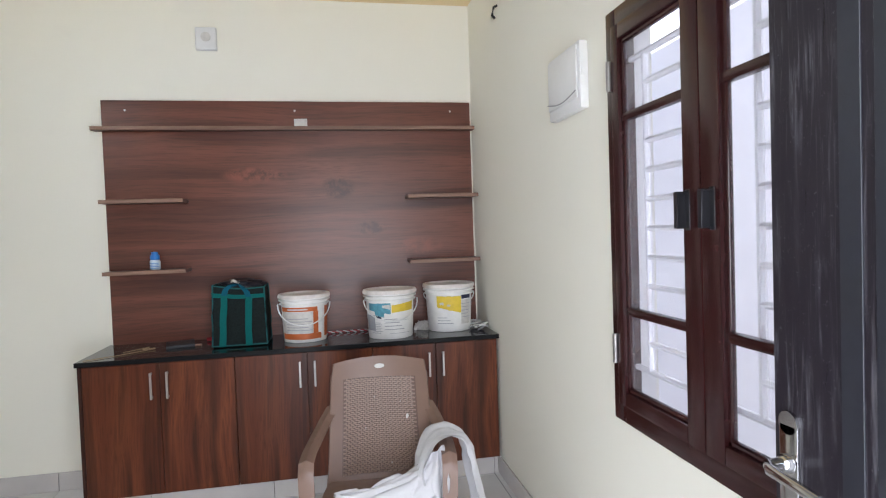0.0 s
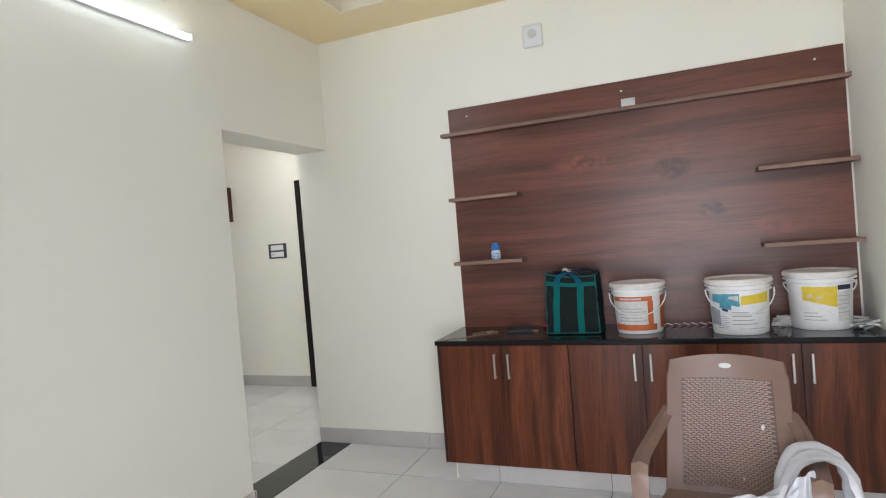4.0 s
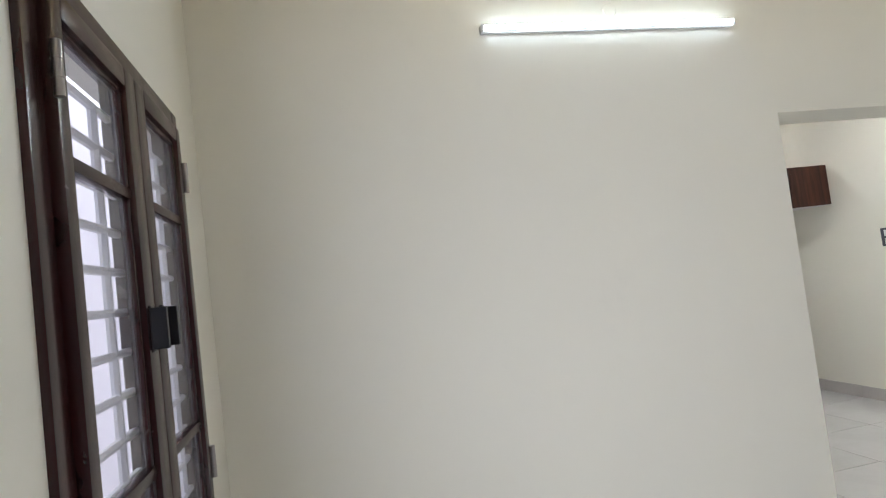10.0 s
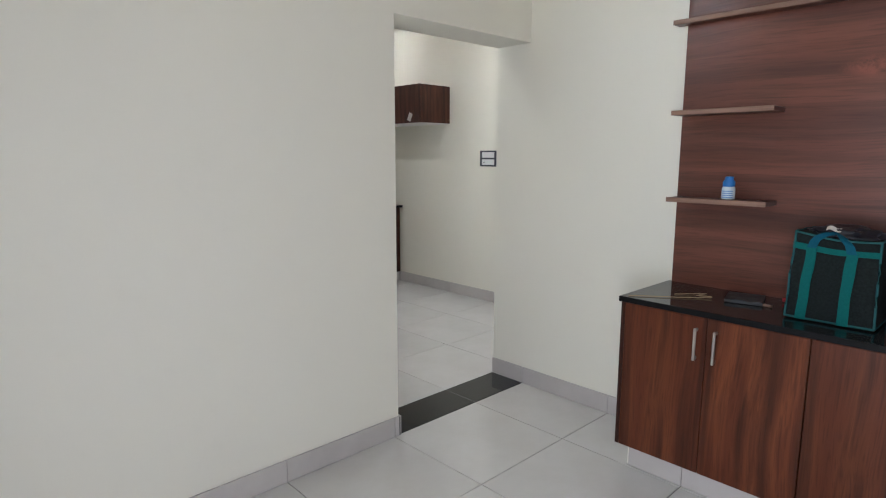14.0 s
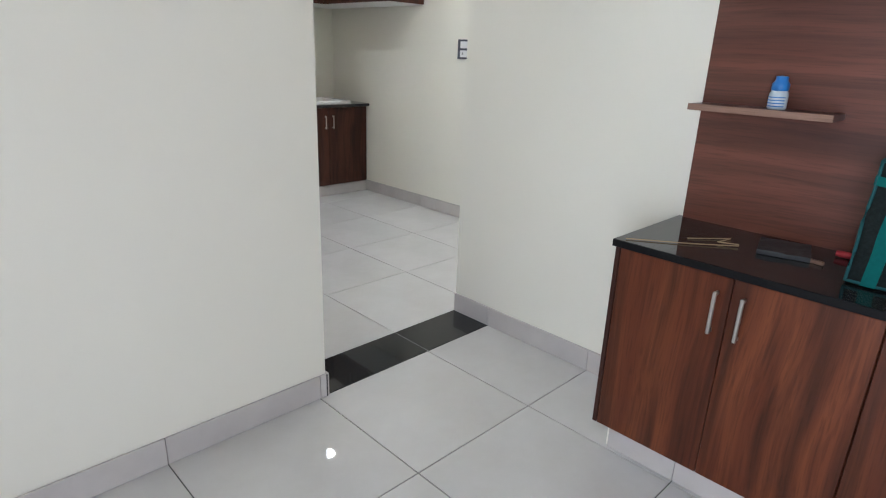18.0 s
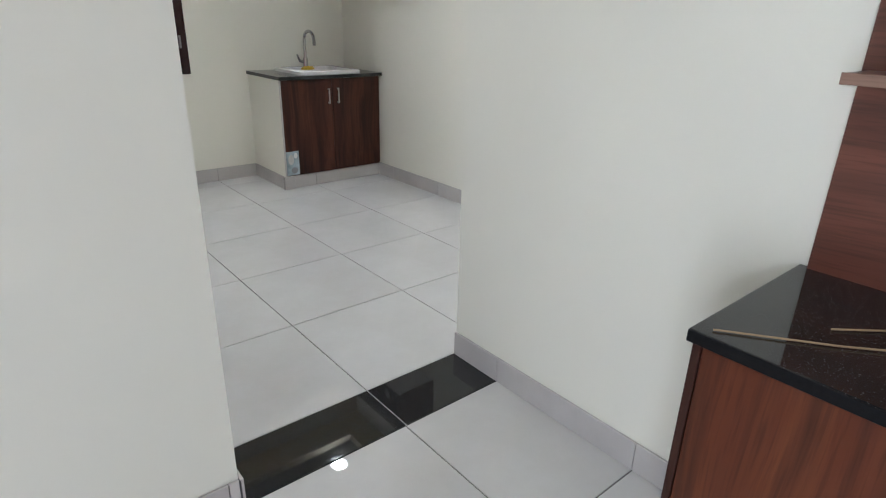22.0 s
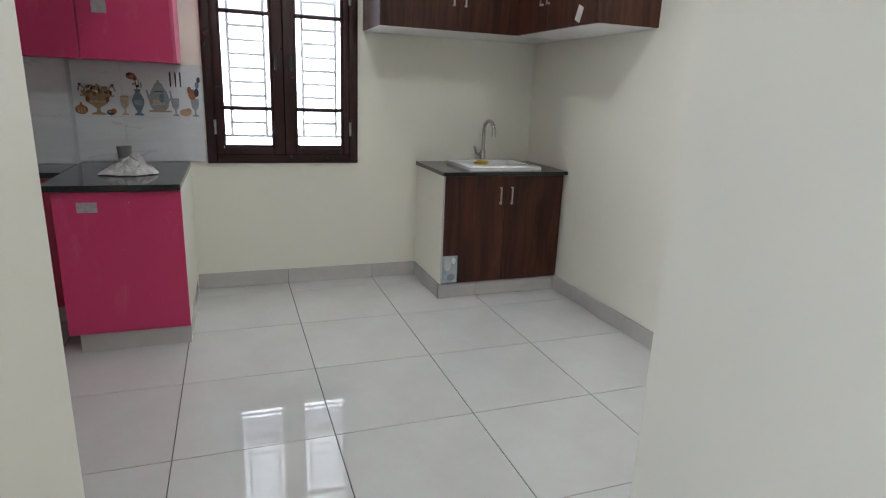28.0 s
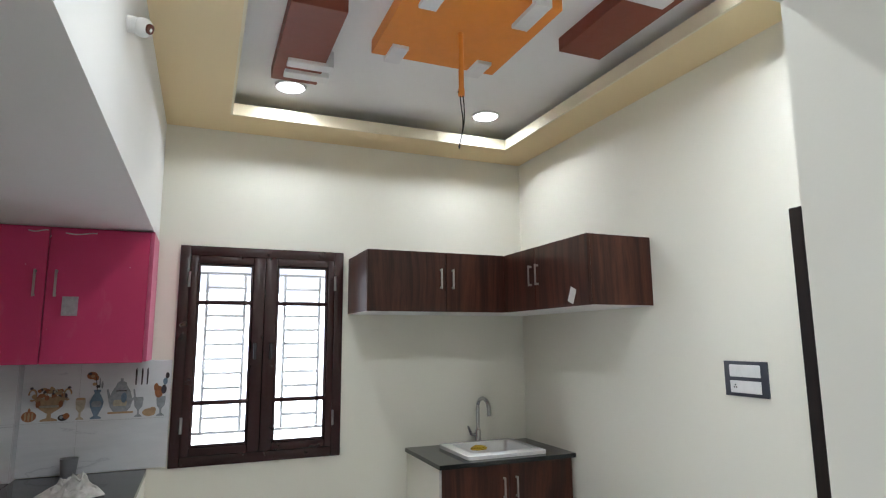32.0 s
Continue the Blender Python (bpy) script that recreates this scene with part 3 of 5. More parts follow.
OX, OY = -1.96, 0.25
ceiling_board("ceiling_board", OX - 0.33, OX + 0.33, OY - 0.33, OY + 0.33, ORANGE, "square orange board fixed under the ceiling", [
    (OX - 0.36, OX - 0.20, OY - 0.26, OY - 0.18), (OX - 0.36, OX - 0.20, OY + 0.18, OY + 0.26),
    (OX + 0.15, OX + 0.36, OY - 0.26, OY - 0.18), (OX + 0.15, OX + 0.36, OY + 0.18, OY + 0.26)])
for s in (-1, 1):
    xa, xb = sorted((OX + s * 0.79, OX + s * 0.02))
    ya, yb = sorted((OY + s * 0.755, OY + s * 0.515))
    bars = []
    for off in (0.55, 0.68):
        a, b = sorted((OX + s * (off - 0.035), OX + s * (off + 0.035)))
        c, d = sorted((OY + s * 0.475, OY + s * 0.70))
        bars.append((a, b, c, d))
    ceiling_board("ceiling_board", xa, xb, ya, yb, BROWN, "long rust-brown board with white strips", bars)

rod = thing("fan_down_rod", (OX, OY, ZB), "orange fan rod with loose wires hanging from the ceiling", "fan rod")
part("rod", tube([(OX, OY, ZB), (OX, OY, ZB - 0.30)], 0.012, sides=12), ORANGE, rod, "", True)
bm = lathe([(0.0135, -0.302), (0.0150, -0.299), (0.0150, -0.272), (0.0125, -0.268)], (OX, OY, ZB), sides=14)
part("collar", bm, ORANGE, rod, "", True)
bm = lathe([(0.004, -0.0165), (0.004, -0.0145)], (OX, OY, ZB - 0.285), sides=10, axis="y")
part("pin_hole", bm, BLACK, rod, "dark pin hole")
for k, dx in enumerate((-0.008, 0.008)):
    pts = [(OX + dx * 0.5 + 0.011 * math.sin(4.2 * i / 9 + k * 1.3) * i / 9, OY + dx * 0.6 + 0.020 * math.sin(3.4 * i / 9 + k * 0.8) * i / 9, ZB - 0.285 - 0.028 * i - 0.004 * k * i / 3) for i in range(10)]
    part("wire", tube(pts, 0.003, sides=5), BLACK, rod, "", True)

# the pair at x -0.95 is out of view, added by the tray's symmetry
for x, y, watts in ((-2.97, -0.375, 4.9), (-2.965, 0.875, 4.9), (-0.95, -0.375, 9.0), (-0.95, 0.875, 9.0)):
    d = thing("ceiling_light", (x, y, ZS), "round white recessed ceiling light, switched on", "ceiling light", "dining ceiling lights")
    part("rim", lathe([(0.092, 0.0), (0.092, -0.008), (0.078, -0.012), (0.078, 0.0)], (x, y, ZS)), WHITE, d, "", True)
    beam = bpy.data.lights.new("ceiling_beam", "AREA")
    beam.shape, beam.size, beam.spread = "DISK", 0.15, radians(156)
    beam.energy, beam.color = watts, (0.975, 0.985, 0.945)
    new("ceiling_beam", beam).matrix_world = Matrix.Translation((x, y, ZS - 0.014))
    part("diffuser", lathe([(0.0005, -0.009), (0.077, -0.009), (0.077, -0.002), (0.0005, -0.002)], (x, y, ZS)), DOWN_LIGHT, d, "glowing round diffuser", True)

# camera on the loft face
cam_x, cam_z = -1.64, 2.553
c = thing("security_camera", (cam_x, YL, cam_z), "small white dome camera on the loft wall", "security camera")
part("mount", lathe([(0.027, 0.0), (0.027, 0.02), (0.022, 0.028)], (cam_x, YL, cam_z), axis="y"), WHITE, c, "", True)
bm = bmesh.new()
bmesh.ops.create_uvsphere(bm, u_segments=20, v_segments=12, radius=0.031)
bm.transform(Matrix.Translation((cam_x, YL + 0.044, cam_z - 0.004)))
part("dome", bm, WHITE, c, "", True)
bm = lathe([(0.0005, 0.0), (0.016, 0.0), (0.0175, -0.014)], (0, 0, 0))
bm.transform(look((cam_x + 0.015, YL + 0.068, cam_z - 0.015), (cam_x + 0.8, YL + 1.6, cam_z - 0.8)) @ Matrix.Rotation(math.pi, 4, "X"))
part("lens", bm, LENS, c, "dark copper lens window", True)

# ---- windows ----


def window(name, m, label, pane, deep=0.23):
    """Two glazed leaves with cross bars in a heavy frame, and a bar grille outside. Own axes: x right, z up, y outwards."""
    w = thing(name, (0, 0, 0), label, "window", "windows", "structure", m)
    f = 0.058
    fr = bmesh.new()
    for a in ((0, f, 0, H), (W - f, W, 0, H), (f, W - f, 0, f), (f, W - f, H - f, H)):
        box(a[0], a[1], -0.014, 0.05, a[2], a[3], 0.005, fr, 2)
    for a in ((f - 0.004, f + 0.022, f, H - f), (W - f - 0.022, W - f + 0.004, f, H - f), (f, W - f, f - 0.004, f + 0.022), (f, W - f, H - f - 0.022, H - f + 0.004), (W / 2 - 0.02, W / 2 + 0.02, f, H - f)):
        box(a[0], a[1], 0.010, 0.040, a[2], a[3], 0.003, fr)
    part("window_frame", fr, FRAME_WOOD, w, "dark maroon wooden frame", True)
    reveal = bmesh.new()
    for a in ((HOLE, HOLE + 0.006, HOLE, H - HOLE), (W - HOLE - 0.006, W - HOLE, HOLE, H - HOLE)):
        box(a[0] - 0.004, a[1] - 0.004, 0.052, deep, a[2], a[3], 0, reveal)
    box(HOLE, W - HOLE, 0.052, deep, HOLE - 0.004, HOLE + 0.004, 0, reveal)
    part("window_sill", reveal, SOFT_WHITE, w)
    half = W / 2
    for side in (0, 1):
        x0, x1 = (f + 0.003, half - 0.001) if side == 0 else (half + 0.001, W - f - 0.003)
        z0, z1 = f + 0.003, H - f - 0.003
        s, sa, sb = 0.047, *((0.043, 0.070) if side == 0 else (0.070, 0.043))
        leaf = bmesh.new()
        for a in ((x0, x0 + sa, z0, z1), (x1 - sb, x1, z0, z1), (x0 + sa, x1 - sb, z0, z0 + s), (x0 + sa, x1 - sb, z1 - s, z1)):
            box(a[0], a[1], -0.032, 0.006, a[2], a[3], 0.007, leaf, 2)
        leaf_ob = part("casement", leaf, FRAME_WOOD, w, "dark maroon wooden casement", True)
        gx0, gx1, gz0, gz1 = x0 + sa, x1 - sb, z0 + s, z1 - s
        bead = bmesh.new()
        for a in ((gx0, gx0 + 0.012, gz0, gz1), (gx1 - 0.012, gx1, gz0, gz1), (gx0, gx1, gz0, gz0 + 0.012), (gx0, gx1, gz1 - 0.012, gz1)):
            box(a[0] - 0.002, a[1] + 0.002, -0.021, -0.004, a[2] - 0.002, a[3] + 0.002, 0.004, bead)
        part("glazing_bead", bead, FRAME_WOOD, leaf_ob, "", True)
        for zb in (0.356, 0.94):
            part("cross_bar", box(gx0 - 0.002, gx1 + 0.002, -0.025, 0.002, zb - 0.013, zb + 0.013, 0.006, None, 2), FRAME_WOOD, leaf_ob, "", True)
        cuts = (gz0, 0.356, 0.94, gz1)
        for a, b in zip(cuts, cuts[1:]):
            p = part("pane", box(gx0 + 0.001, gx1 - 0.001, -0.013, -0.009, a + 0.004, b - 0.004), pane, leaf_ob, "dusty glass pane")
            p.visible_shadow = False
        hx = x0 - 0.004 if side == 0 else x1 + 0.004
        for zh in (0.235, 1.075):
            hb = tube([(hx, -0.036, zh - 0.045), (hx, -0.036, zh + 0.045)], 0.008, sides=10)
            for q in (-0.015, 0.015):
                lathe([(0.0095, q - 0.001), (0.0095, q + 0.001)], (hx, -0.036, zh), hb, 10)
            part("hinge", hb, HINGE, w, "dull steel hinge", True)
        # pull handle: plate and bow
        px = x1 - 0.046 if side == 0 else x0 + 0.046
        hd = box(px - 0.010, px + 0.010, -0.036, -0.031, 0.600, 0.700, 0.002)
        box(px - 0.009, px - 0.006, -0.064, -0.034, 0.605, 0.695, 0.001, hd)
        box(px - 0.009, px + 0.006, -0.066, -0.062, 0.605, 0.695, 0.001, hd)
        for q in (0.605, 0.692):
            box(px - 0.009, px + 0.006, -0.064, -0.034, q, q + 0.003, 0.001, hd)
        part("handle", hd, BLACK, w, "black pull handle", True)
        # outside grille
        gy = 0.026
        bars = bmesh.new()
        r = 0.0095
        ga, gb = x0 + 0.02, x1 - 0.02
        va, vb = gx0 + 0.057, gx1 - 0.042
        for z in (0.178, 1.121):
            tube([(ga - 0.03, gy, z), (gb + 0.03, gy, z)], r, bars, 6)
        for x in (va, vb):
            tube([(x, gy, 0.178), (x, gy, 1.121)], r, bars, 6)
        for k in range(1, 11):
            tube([(va, gy, 0.178 + 0.0857 * k), (vb if deep > 0.2 else gb + 0.04, gy, 0.178 + 0.0857 * k)], r, bars, 6)
        part("grille", bars, GRILLE, w, "white painted steel bars", True)
    return w


def place(x, y, z, rz):
    return Matrix.Translation((x, y, z)) @ Matrix.Rotation(radians(rz), 4, "Z")


window("window_1", place(XF, FAR_WIN[0], FAR_WIN[1], 90), "dark maroon two-leaf window with white bars outside", CLEAR_GLASS)
window("window_2", place(SOUTH_WIN[0] + W, YS, SOUTH_WIN[1], 180), "dark maroon two-leaf window with dusty panes", WINDOW_GLASS, 0.118)
window("window_3", place(XE, EAST_WIN[0] + W, EAST_WIN[1], -90), "dark maroon two-leaf window with dusty panes", WINDOW_GLASS, 0.118)

# ---- doors ----
DX, DY0, DY1 = 2.895, YS - 0.10, -2.757
d = thing("door_1", (DX, DY0, 0.01), "dusty dark front door standing open beside the window", "door", "", "structure")
part("leaf", box(DX - 0.019, DX + 0.019, DY0, DY1, 0.012, 2.06, 0.003), DOOR_BOARD, d, "dark door leaf with chalky dust runs")
for y0, y1 in ((-2.926, -2.890), (-3.02, -2.946), (-3.36, -3.32), (-3.50, -3.464)):
    part("moulding", box(DX - 0.0215, DX - 0.018, y0, y1, 0.16, 1.93, 0.0006), DOOR_RAIL, d, "blue-grey upright strip")
hx, hy = DX - 0.019, DY1 - 0.035
plate = box(hx - 0.006, hx, hy - 0.019, hy + 0.019, 0.855, 1.065, 0.004, None, 2)
lathe([(0.019, -0.006), (0.019, 0.0), (0.010, 0.001)], (hx, hy, 1.065), plate, 20, axis="x")
plate_ob = part("lock_plate", plate, CHROME, d, "chrome lock plate", True)
lever = tube([(hx, hy, 1.0), (hx - 0.04, hy, 1.0), (hx - 0.05, hy - 0.015, 1.0), (hx - 0.052, hy - 0.11, 0.994)], [0.011, 0.011, 0.010, 0.008], sides=10)
lathe([(0.016, 0.0), (0.016, -0.012), (0.012, -0.02)], (hx, hy, 1.0), lever, 16, axis="x")
part("lever_handle", lever, CHROME, d, "chrome lever handle", True)
fr = bmesh.new()
for a in ((1.72, 1.78, 0, 2.12), (2.92, 2.98, 0, 2.12), (1.72, 2.98, 2.12, 2.18)):
    box(a[0], a[1], YS - 0.15, YS + 0.015, a[2], a[3], 0.004, fr)
structure("trim_front_door", fr, BLACK_WOOD, "dark wooden front door frame", "door frame")

d = thing("door_2", (-0.86, YN, 0), "closed dark wooden door in a black frame", "door", "", "structure")
fr = bmesh.new()
for a in ((-1.297, -1.24, 0, 2.08), (-0.40, -0.335, 0, 2.08), (-1.24, -0.40, 2.02, 2.08)):
    box(a[0], a[1], YN - 0.022, YN + 0.10, a[2], a[3], 0.004, fr)
part("door_frame", fr, BLACK_WOOD, d, "black door frame")
part("leaf", box(-1.238, -0.402, YN + 0.05, YN + 0.088, 0.008, 2.016, 0.002), WOOD_D, d, "brown door leaf")

# ---- the hall wall unit ----
ZC = 0.805
t = thing("wall_panel", (1.985, -0.01, ZC), "walnut laminate back panel above the wall unit", "wall panel")
part("board", box(0.926, 3.046, -0.020, -0.001, ZC - 0.003, 2.186, 0.0015), PANEL_WOOD, t)
screws = bmesh.new()
for x in (1.05, 1.98, 2.92):
    lathe([(0.006, -0.022), (0.006, -0.019)], (x, 0, 2.13), screws, 10, axis="y")
part("screw_cap", screws, PAPER, t)


def shelf(x0, x1, depth, z, label):
    s = thing("wall_shelf", ((x0 + x1) / 2, -0.02, z), label, "shelf", "shelves on the wall panel")
    part("board", box(x0 + 0.001, x1 - 0.001, -depth + 0.002, -0.021, z - 0.019, z, 0.001), WOOD_H, s)
    part("edge_band", box(x0, x1, -depth - 0.001, -depth + 0.0025, z - 0.020, z + 0.001, 0.001), EDGE, s, "pale edge band")
    return s


shelf(0.886, 3.058, 0.085, 2.028, "long narrow walnut shelf near the top of the panel")
shelf(0.936, 1.365, 0.158, 1.618, "short walnut shelf with a pale edge")
shelf(0.936, 1.365, 0.158, 1.226, "short walnut shelf with a pale edge, holding a bottle")
shelf(2.62, 3.050, 0.158, 1.612, "short walnut shelf with a pale edge")
shelf(2.62, 3.050, 0.158, 1.221, "short walnut shelf with a pale edge")
tagged(part("paper_tag", box(1.978, 2.052, -0.079, -0.074, 2.029, 2.072, 0.001), PAPER), "small white paper tag leaning on the shelf", "paper tag")

t = thing("countertop", (1.985, -0.24, ZC), "polished black granite top of the wall unit", "countertop")
part("slab", box(0.906, 3.058, -0.486, -0.002, ZC - 0.024, ZC, 0.003, None, 2), GRANITE, t)
# added matt strip keeps the doorway's reflection off the slab's glossy front
part("front_edge", box(0.9065, 3.0575, -0.489, -0.4862, ZC - 0.0238, ZC - 0.0005, 0.001), GRANITE_EDGE, t, "dull strip added over the glossy front edge")
units = ((0.931, 1.650, 1.290), (1.652, 2.355, 2.015), (2.357, 3.046, 2.700))
for x0, x1, mid in units:
    cab = thing("base_cabinet", ((x0 + x1) / 2, -0.24, 0.113), "walnut laminate base cabinet with two closed doors", "cabinet", "cabinets of the wall unit")
    part("body", box(x0, x1, -0.455, -0.004, 0.115, ZC - 0.025, 0.001), WOOD_V, cab)
    for a, b, hx in ((x0 + 0.001, mid - 0.001, mid - 0.038), (mid + 0.001, x1 - 0.001, mid + 0.038)):
        door = part("door", box(a, b, -0.475, -0.457, 0.113, ZC - 0.028, 0.0015), WOOD_V, cab, "walnut laminate door")
        bow_handle(door, hx, -0.475, 0.598, 0.733, (0, -1))
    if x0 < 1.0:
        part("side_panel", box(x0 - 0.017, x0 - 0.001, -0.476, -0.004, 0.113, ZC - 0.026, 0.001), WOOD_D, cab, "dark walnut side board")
structure("plinth_wall_unit", box(0.95, XE - 0.002, -0.415, -0.004, 0.0, 0.112), CREAM, "raised plinth under the wall unit", "plinth")

# ---- things on the wall unit ----


def paint_bucket(x, y, r, h, label, kind):
    z = ZC
    b = thing("paint_bucket", (x, y, z), label, "bucket", "paint buckets on the wall unit")
    r0 = r * 0.885
    body = lathe([(r0 * 0.97, 0.001), (r0, 0.006), (r * 0.955, h * 0.78), (r * 1.035, h * 0.785), (r * 1.035, h * 0.805), (r * 0.965, h * 0.815), (r * 0.97, h * 0.86),
                  (r * 1.075, h * 0.865), (r * 1.075, h * 0.885), (r * 0.98, h * 0.895), (r * 0.985, h * 0.93)], (x, y, z), sides=40)
    part("body", body, BUCKET, b, "paint-splashed white plastic body", True)
    lid = lathe([(r * 1.0, h * 0.925), (r * 1.085, h * 0.925), (r * 1.09, h * 0.965), (r * 1.06, h), (r * 0.95, h), (r * 0.93, h * 0.975), (0.0005, h * 0.975)], (x, y, z), sides=40)
    part("lid", lid, LID, b, "dirty white lid", True)

    def band(a0, a1, h0, h1, mat, lab, lift=0.002):
        rr = lambda q: r0 + (r * 0.955 - r0) * (q - 0.006) / (h * 0.78) + lift
        bm = lathe([(rr(h * h0), h * h0), (rr(h * h1), h * h1)], (x, y, z), sides=24, a0=radians(a0), a1=radians(a1))
        part("label_patch", thicken(bm, 0.0006), mat, b, lab, True)

    def patch(a0, a1, low, high, mat, lab, lift=0.002):
        """A print whose lower and upper edges run between the heights given at its ends, with a slightly torn rim."""
        rr = lambda q: r0 + (r * 0.955 - r0) * (q - 0.006) / (h * 0.78) + lift

        def spot(u, v):
            lo, hi = low[0] + (low[1] - low[0]) * u, high[0] + (high[1] - high[0]) * u
            q = h * (lo + (hi - lo) * v + 0.012 * noise.noise(Vector((u * 7, v * 3, a0))))
            a = radians(a0 + (a1 - a0) * u)
            return Vector((x + rr(q) * math.cos(a), y + rr(q) * math.sin(a), z + q))
        part("label_patch", thicken(sheet(spot, 14, 4), 0.0006), mat, b, lab, True)

    if kind == "orange":
        band(203, 306, 0.655, 0.745, LABEL_ORANGE, "orange print")
        band(203, 318, 0.075, 0.195, LABEL_ORANGE, "orange print")
        band(294, 308, 0.196, 0.654, LABEL_ORANGE, "orange print")
        band(331, 352, 0.10, 0.74, LABEL_ORANGE, "orange print")
        band(205, 293, 0.20, 0.65, PAPER, "white label field", 0.0024)
        for k in range(5):
            band(222, 290 - 9 * (k % 3), 0.26 + 0.06 * k, 0.275 + 0.06 * k, PRINT, "line of grey print", 0.0042)
        band(228, 280, 0.685, 0.715, PAPER, "white print", 0.0032)
    elif kind == "blue":
        patch(206, 266, (0.60, 0.52), (0.74, 0.75), LABEL_BLUE, "blue and teal print")
        patch(226, 250, (0.50, 0.46), (0.59, 0.55), LABEL_BLUE, "blue and teal print", 0.0026)
        patch(230, 243, (0.42, 0.43), (0.49, 0.47), LABEL_NAVY, "dark blue print", 0.003)
        patch(268, 330, (0.55, 0.58), (0.70, 0.76), LABEL_YELLOW, "yellow print")
        patch(246, 264, (0.66, 0.62), (0.70, 0.72), PAPER, "white print", 0.003)
        for k in range(7):
            band(214 + 5 * (k % 3), 240 + 4 * (k % 2), 0.13 + 0.035 * k, 0.139 + 0.035 * k, PRINT, "line of grey print", 0.0032)
        for k, (a, c) in enumerate(((262, 318), (262, 318))):
            band(a, c, 0.12 + 0.26 * k, 0.126 + 0.26 * k, PRINT, "thin grey frame line")
        band(196, 225, 0.18, 0.50, PRINT, "faded grey print", 0.0026)
        for k in range(4):
            band(250, 300 - 6 * k, 0.20 + 0.07 * k, 0.213 + 0.07 * k, PRINT, "line of grey print")
    else:
        patch(228, 290, (0.53, 0.40), (0.76, 0.75), LABEL_YELLOW, "yellow print")
        patch(236, 246, (0.58, 0.57), (0.62, 0.63), PAPER, "white print", 0.003)
        patch(254, 262, (0.55, 0.54), (0.59, 0.58), PAPER, "white print", 0.003)
        patch(291, 320, (0.16, 0.16), (0.67, 0.67), PAPER, "pale label field", 0.0014)
        band(291, 322, 0.69, 0.77, LABEL_NAVY, "navy print")
        for k in range(5):
            band(291, 318 - 4 * (k % 2), 0.30 + 0.07 * k, 0.312 + 0.07 * k, PRINT, "line of grey print")
        for k in range(3):
            band(228, 270 - 8 * k, 0.18 + 0.06 * k, 0.192 + 0.06 * k, PRINT, "line of grey print")
    side = {"orange": 1.0, "blue": 1.0, "yellow": -0.4}[kind]
    pts = []
    for k in range(17):
        a = math.pi * k / 16
        drop = math.sin(a)
        pts.append((x - r * 1.07 * math.cos(a), y - (r * 0.30 + r * 0.78 * drop) * 1.0 if side > 0 else y - r * 0.5 * drop, z + h * 0.80 - drop * h * (0.42 if side > 0 else 0.30)))
    part("bail_handle", tube(pts, 0.0035, sides=6), WHITE, b, "thin white bail handle", True)
    return b


paint_bucket(2.0, -0.245, 0.132, 0.262, "white paint bucket with an orange label", "orange")
paint_bucket(2.475, -0.31, 0.140, 0.268, "white paint bucket with a blue and yellow label", "blue")
paint_bucket(2.835, -0.21, 0.142, 0.275, "white paint bucket with a yellow label", "yellow")

# insulated tool bag
bx0, bx1, by0, by1, bh = 1.525, 1.800, -0.34, -0.12, 0.335
bag = thing("tool_bag", (1.66, -0.23, ZC), "dark mesh bag with teal straps on the granite", "bag")


def slouch(x, y, z):
    """Where a point of the square bag comes to lie once it sags: wider low down, bellied sides, a dipping rim."""
    h = (z - ZC) / bh
    sx, sy = (x - (bx0 + bx1) / 2) / (bx1 - bx0) * 2, (y - (by0 + by1) / 2) / (by1 - by0) * 2
    belly = math.sin(math.pi * min(1, max(0, h)) ** 0.8)
    p = Vector((x + sx * (0.010 * (1 - h) - 0.006 + 0.006 * belly * (1 - sy * sy)), y + sy * 0.014 * belly * (1 - 0.8 * sx * sx) + 0.012 * h, z))
    p.z -= max(0, h - 0.6) * (0.030 * (1 - sx * sx) + 0.020 * (1 + sx)) - wavy(0.006, 11, (x, y, 0)) * h
    return p + Vector((wavy(0.006, 10, (x, y, z)), wavy(0.006, 10, (x + 5, y, z)), 0)) * min(1, 3 * h)


body = box(bx0, bx1, by0, by1, ZC + 0.001, ZC + bh, 0.012, None, 3)
bmesh.ops.subdivide_edges(body, edges=[e for e in body.edges if e.calc_length() > 0.1], cuts=9, use_grid_fill=True)
for v in body.verts:
    v.co = slouch(*v.co)
part("body", body, MESH, bag, "dark mesh body", True)


def seam(a, b, bm, r=0.0042):
    """Piping along one edge of the bag, sagging with it."""
    tube([slouch(*Vector(a).lerp(Vector(b), k / 8)) for k in range(9)], r, bm, 6)


trim = bmesh.new()
zl, zr = ZC + 0.010, ZC + bh - 0.004
for x in (bx0, bx1):
    seam((x, by0, zl), (x, by0, zr), trim)
    seam((x, by1, zl), (x, by1, zr), trim)
    seam((x, by0, zr), (x, by1, zr), trim)
    seam((x, by0, zl), (x, by1, zl), trim)
for z in (zr, zl):
    seam((bx0, by0, z), (bx1, by0, z), trim)
seam((bx0, by1, zr), (bx1, by1, zr), trim)
part("piping", trim, PIPING, bag, "grey-teal piping", True)["kind"] = "stuff"
out = Vector((0, -0.004, 0))
part("top_band", thicken(sheet(lambda u, v: slouch(bx0 + (bx1 - bx0) * u, by0, ZC + bh - 0.066 + 0.024 * v) + out, 12, 2), 0.002), TEAL, bag, "teal band", True)
part("side_band", thicken(sheet(lambda u, v: slouch(bx0, by0 + (by1 - by0) * u, ZC + bh - 0.066 + 0.024 * v) + Vector((-0.004, 0, 0)), 8, 2), 0.002), TEAL, bag, "teal band", True)
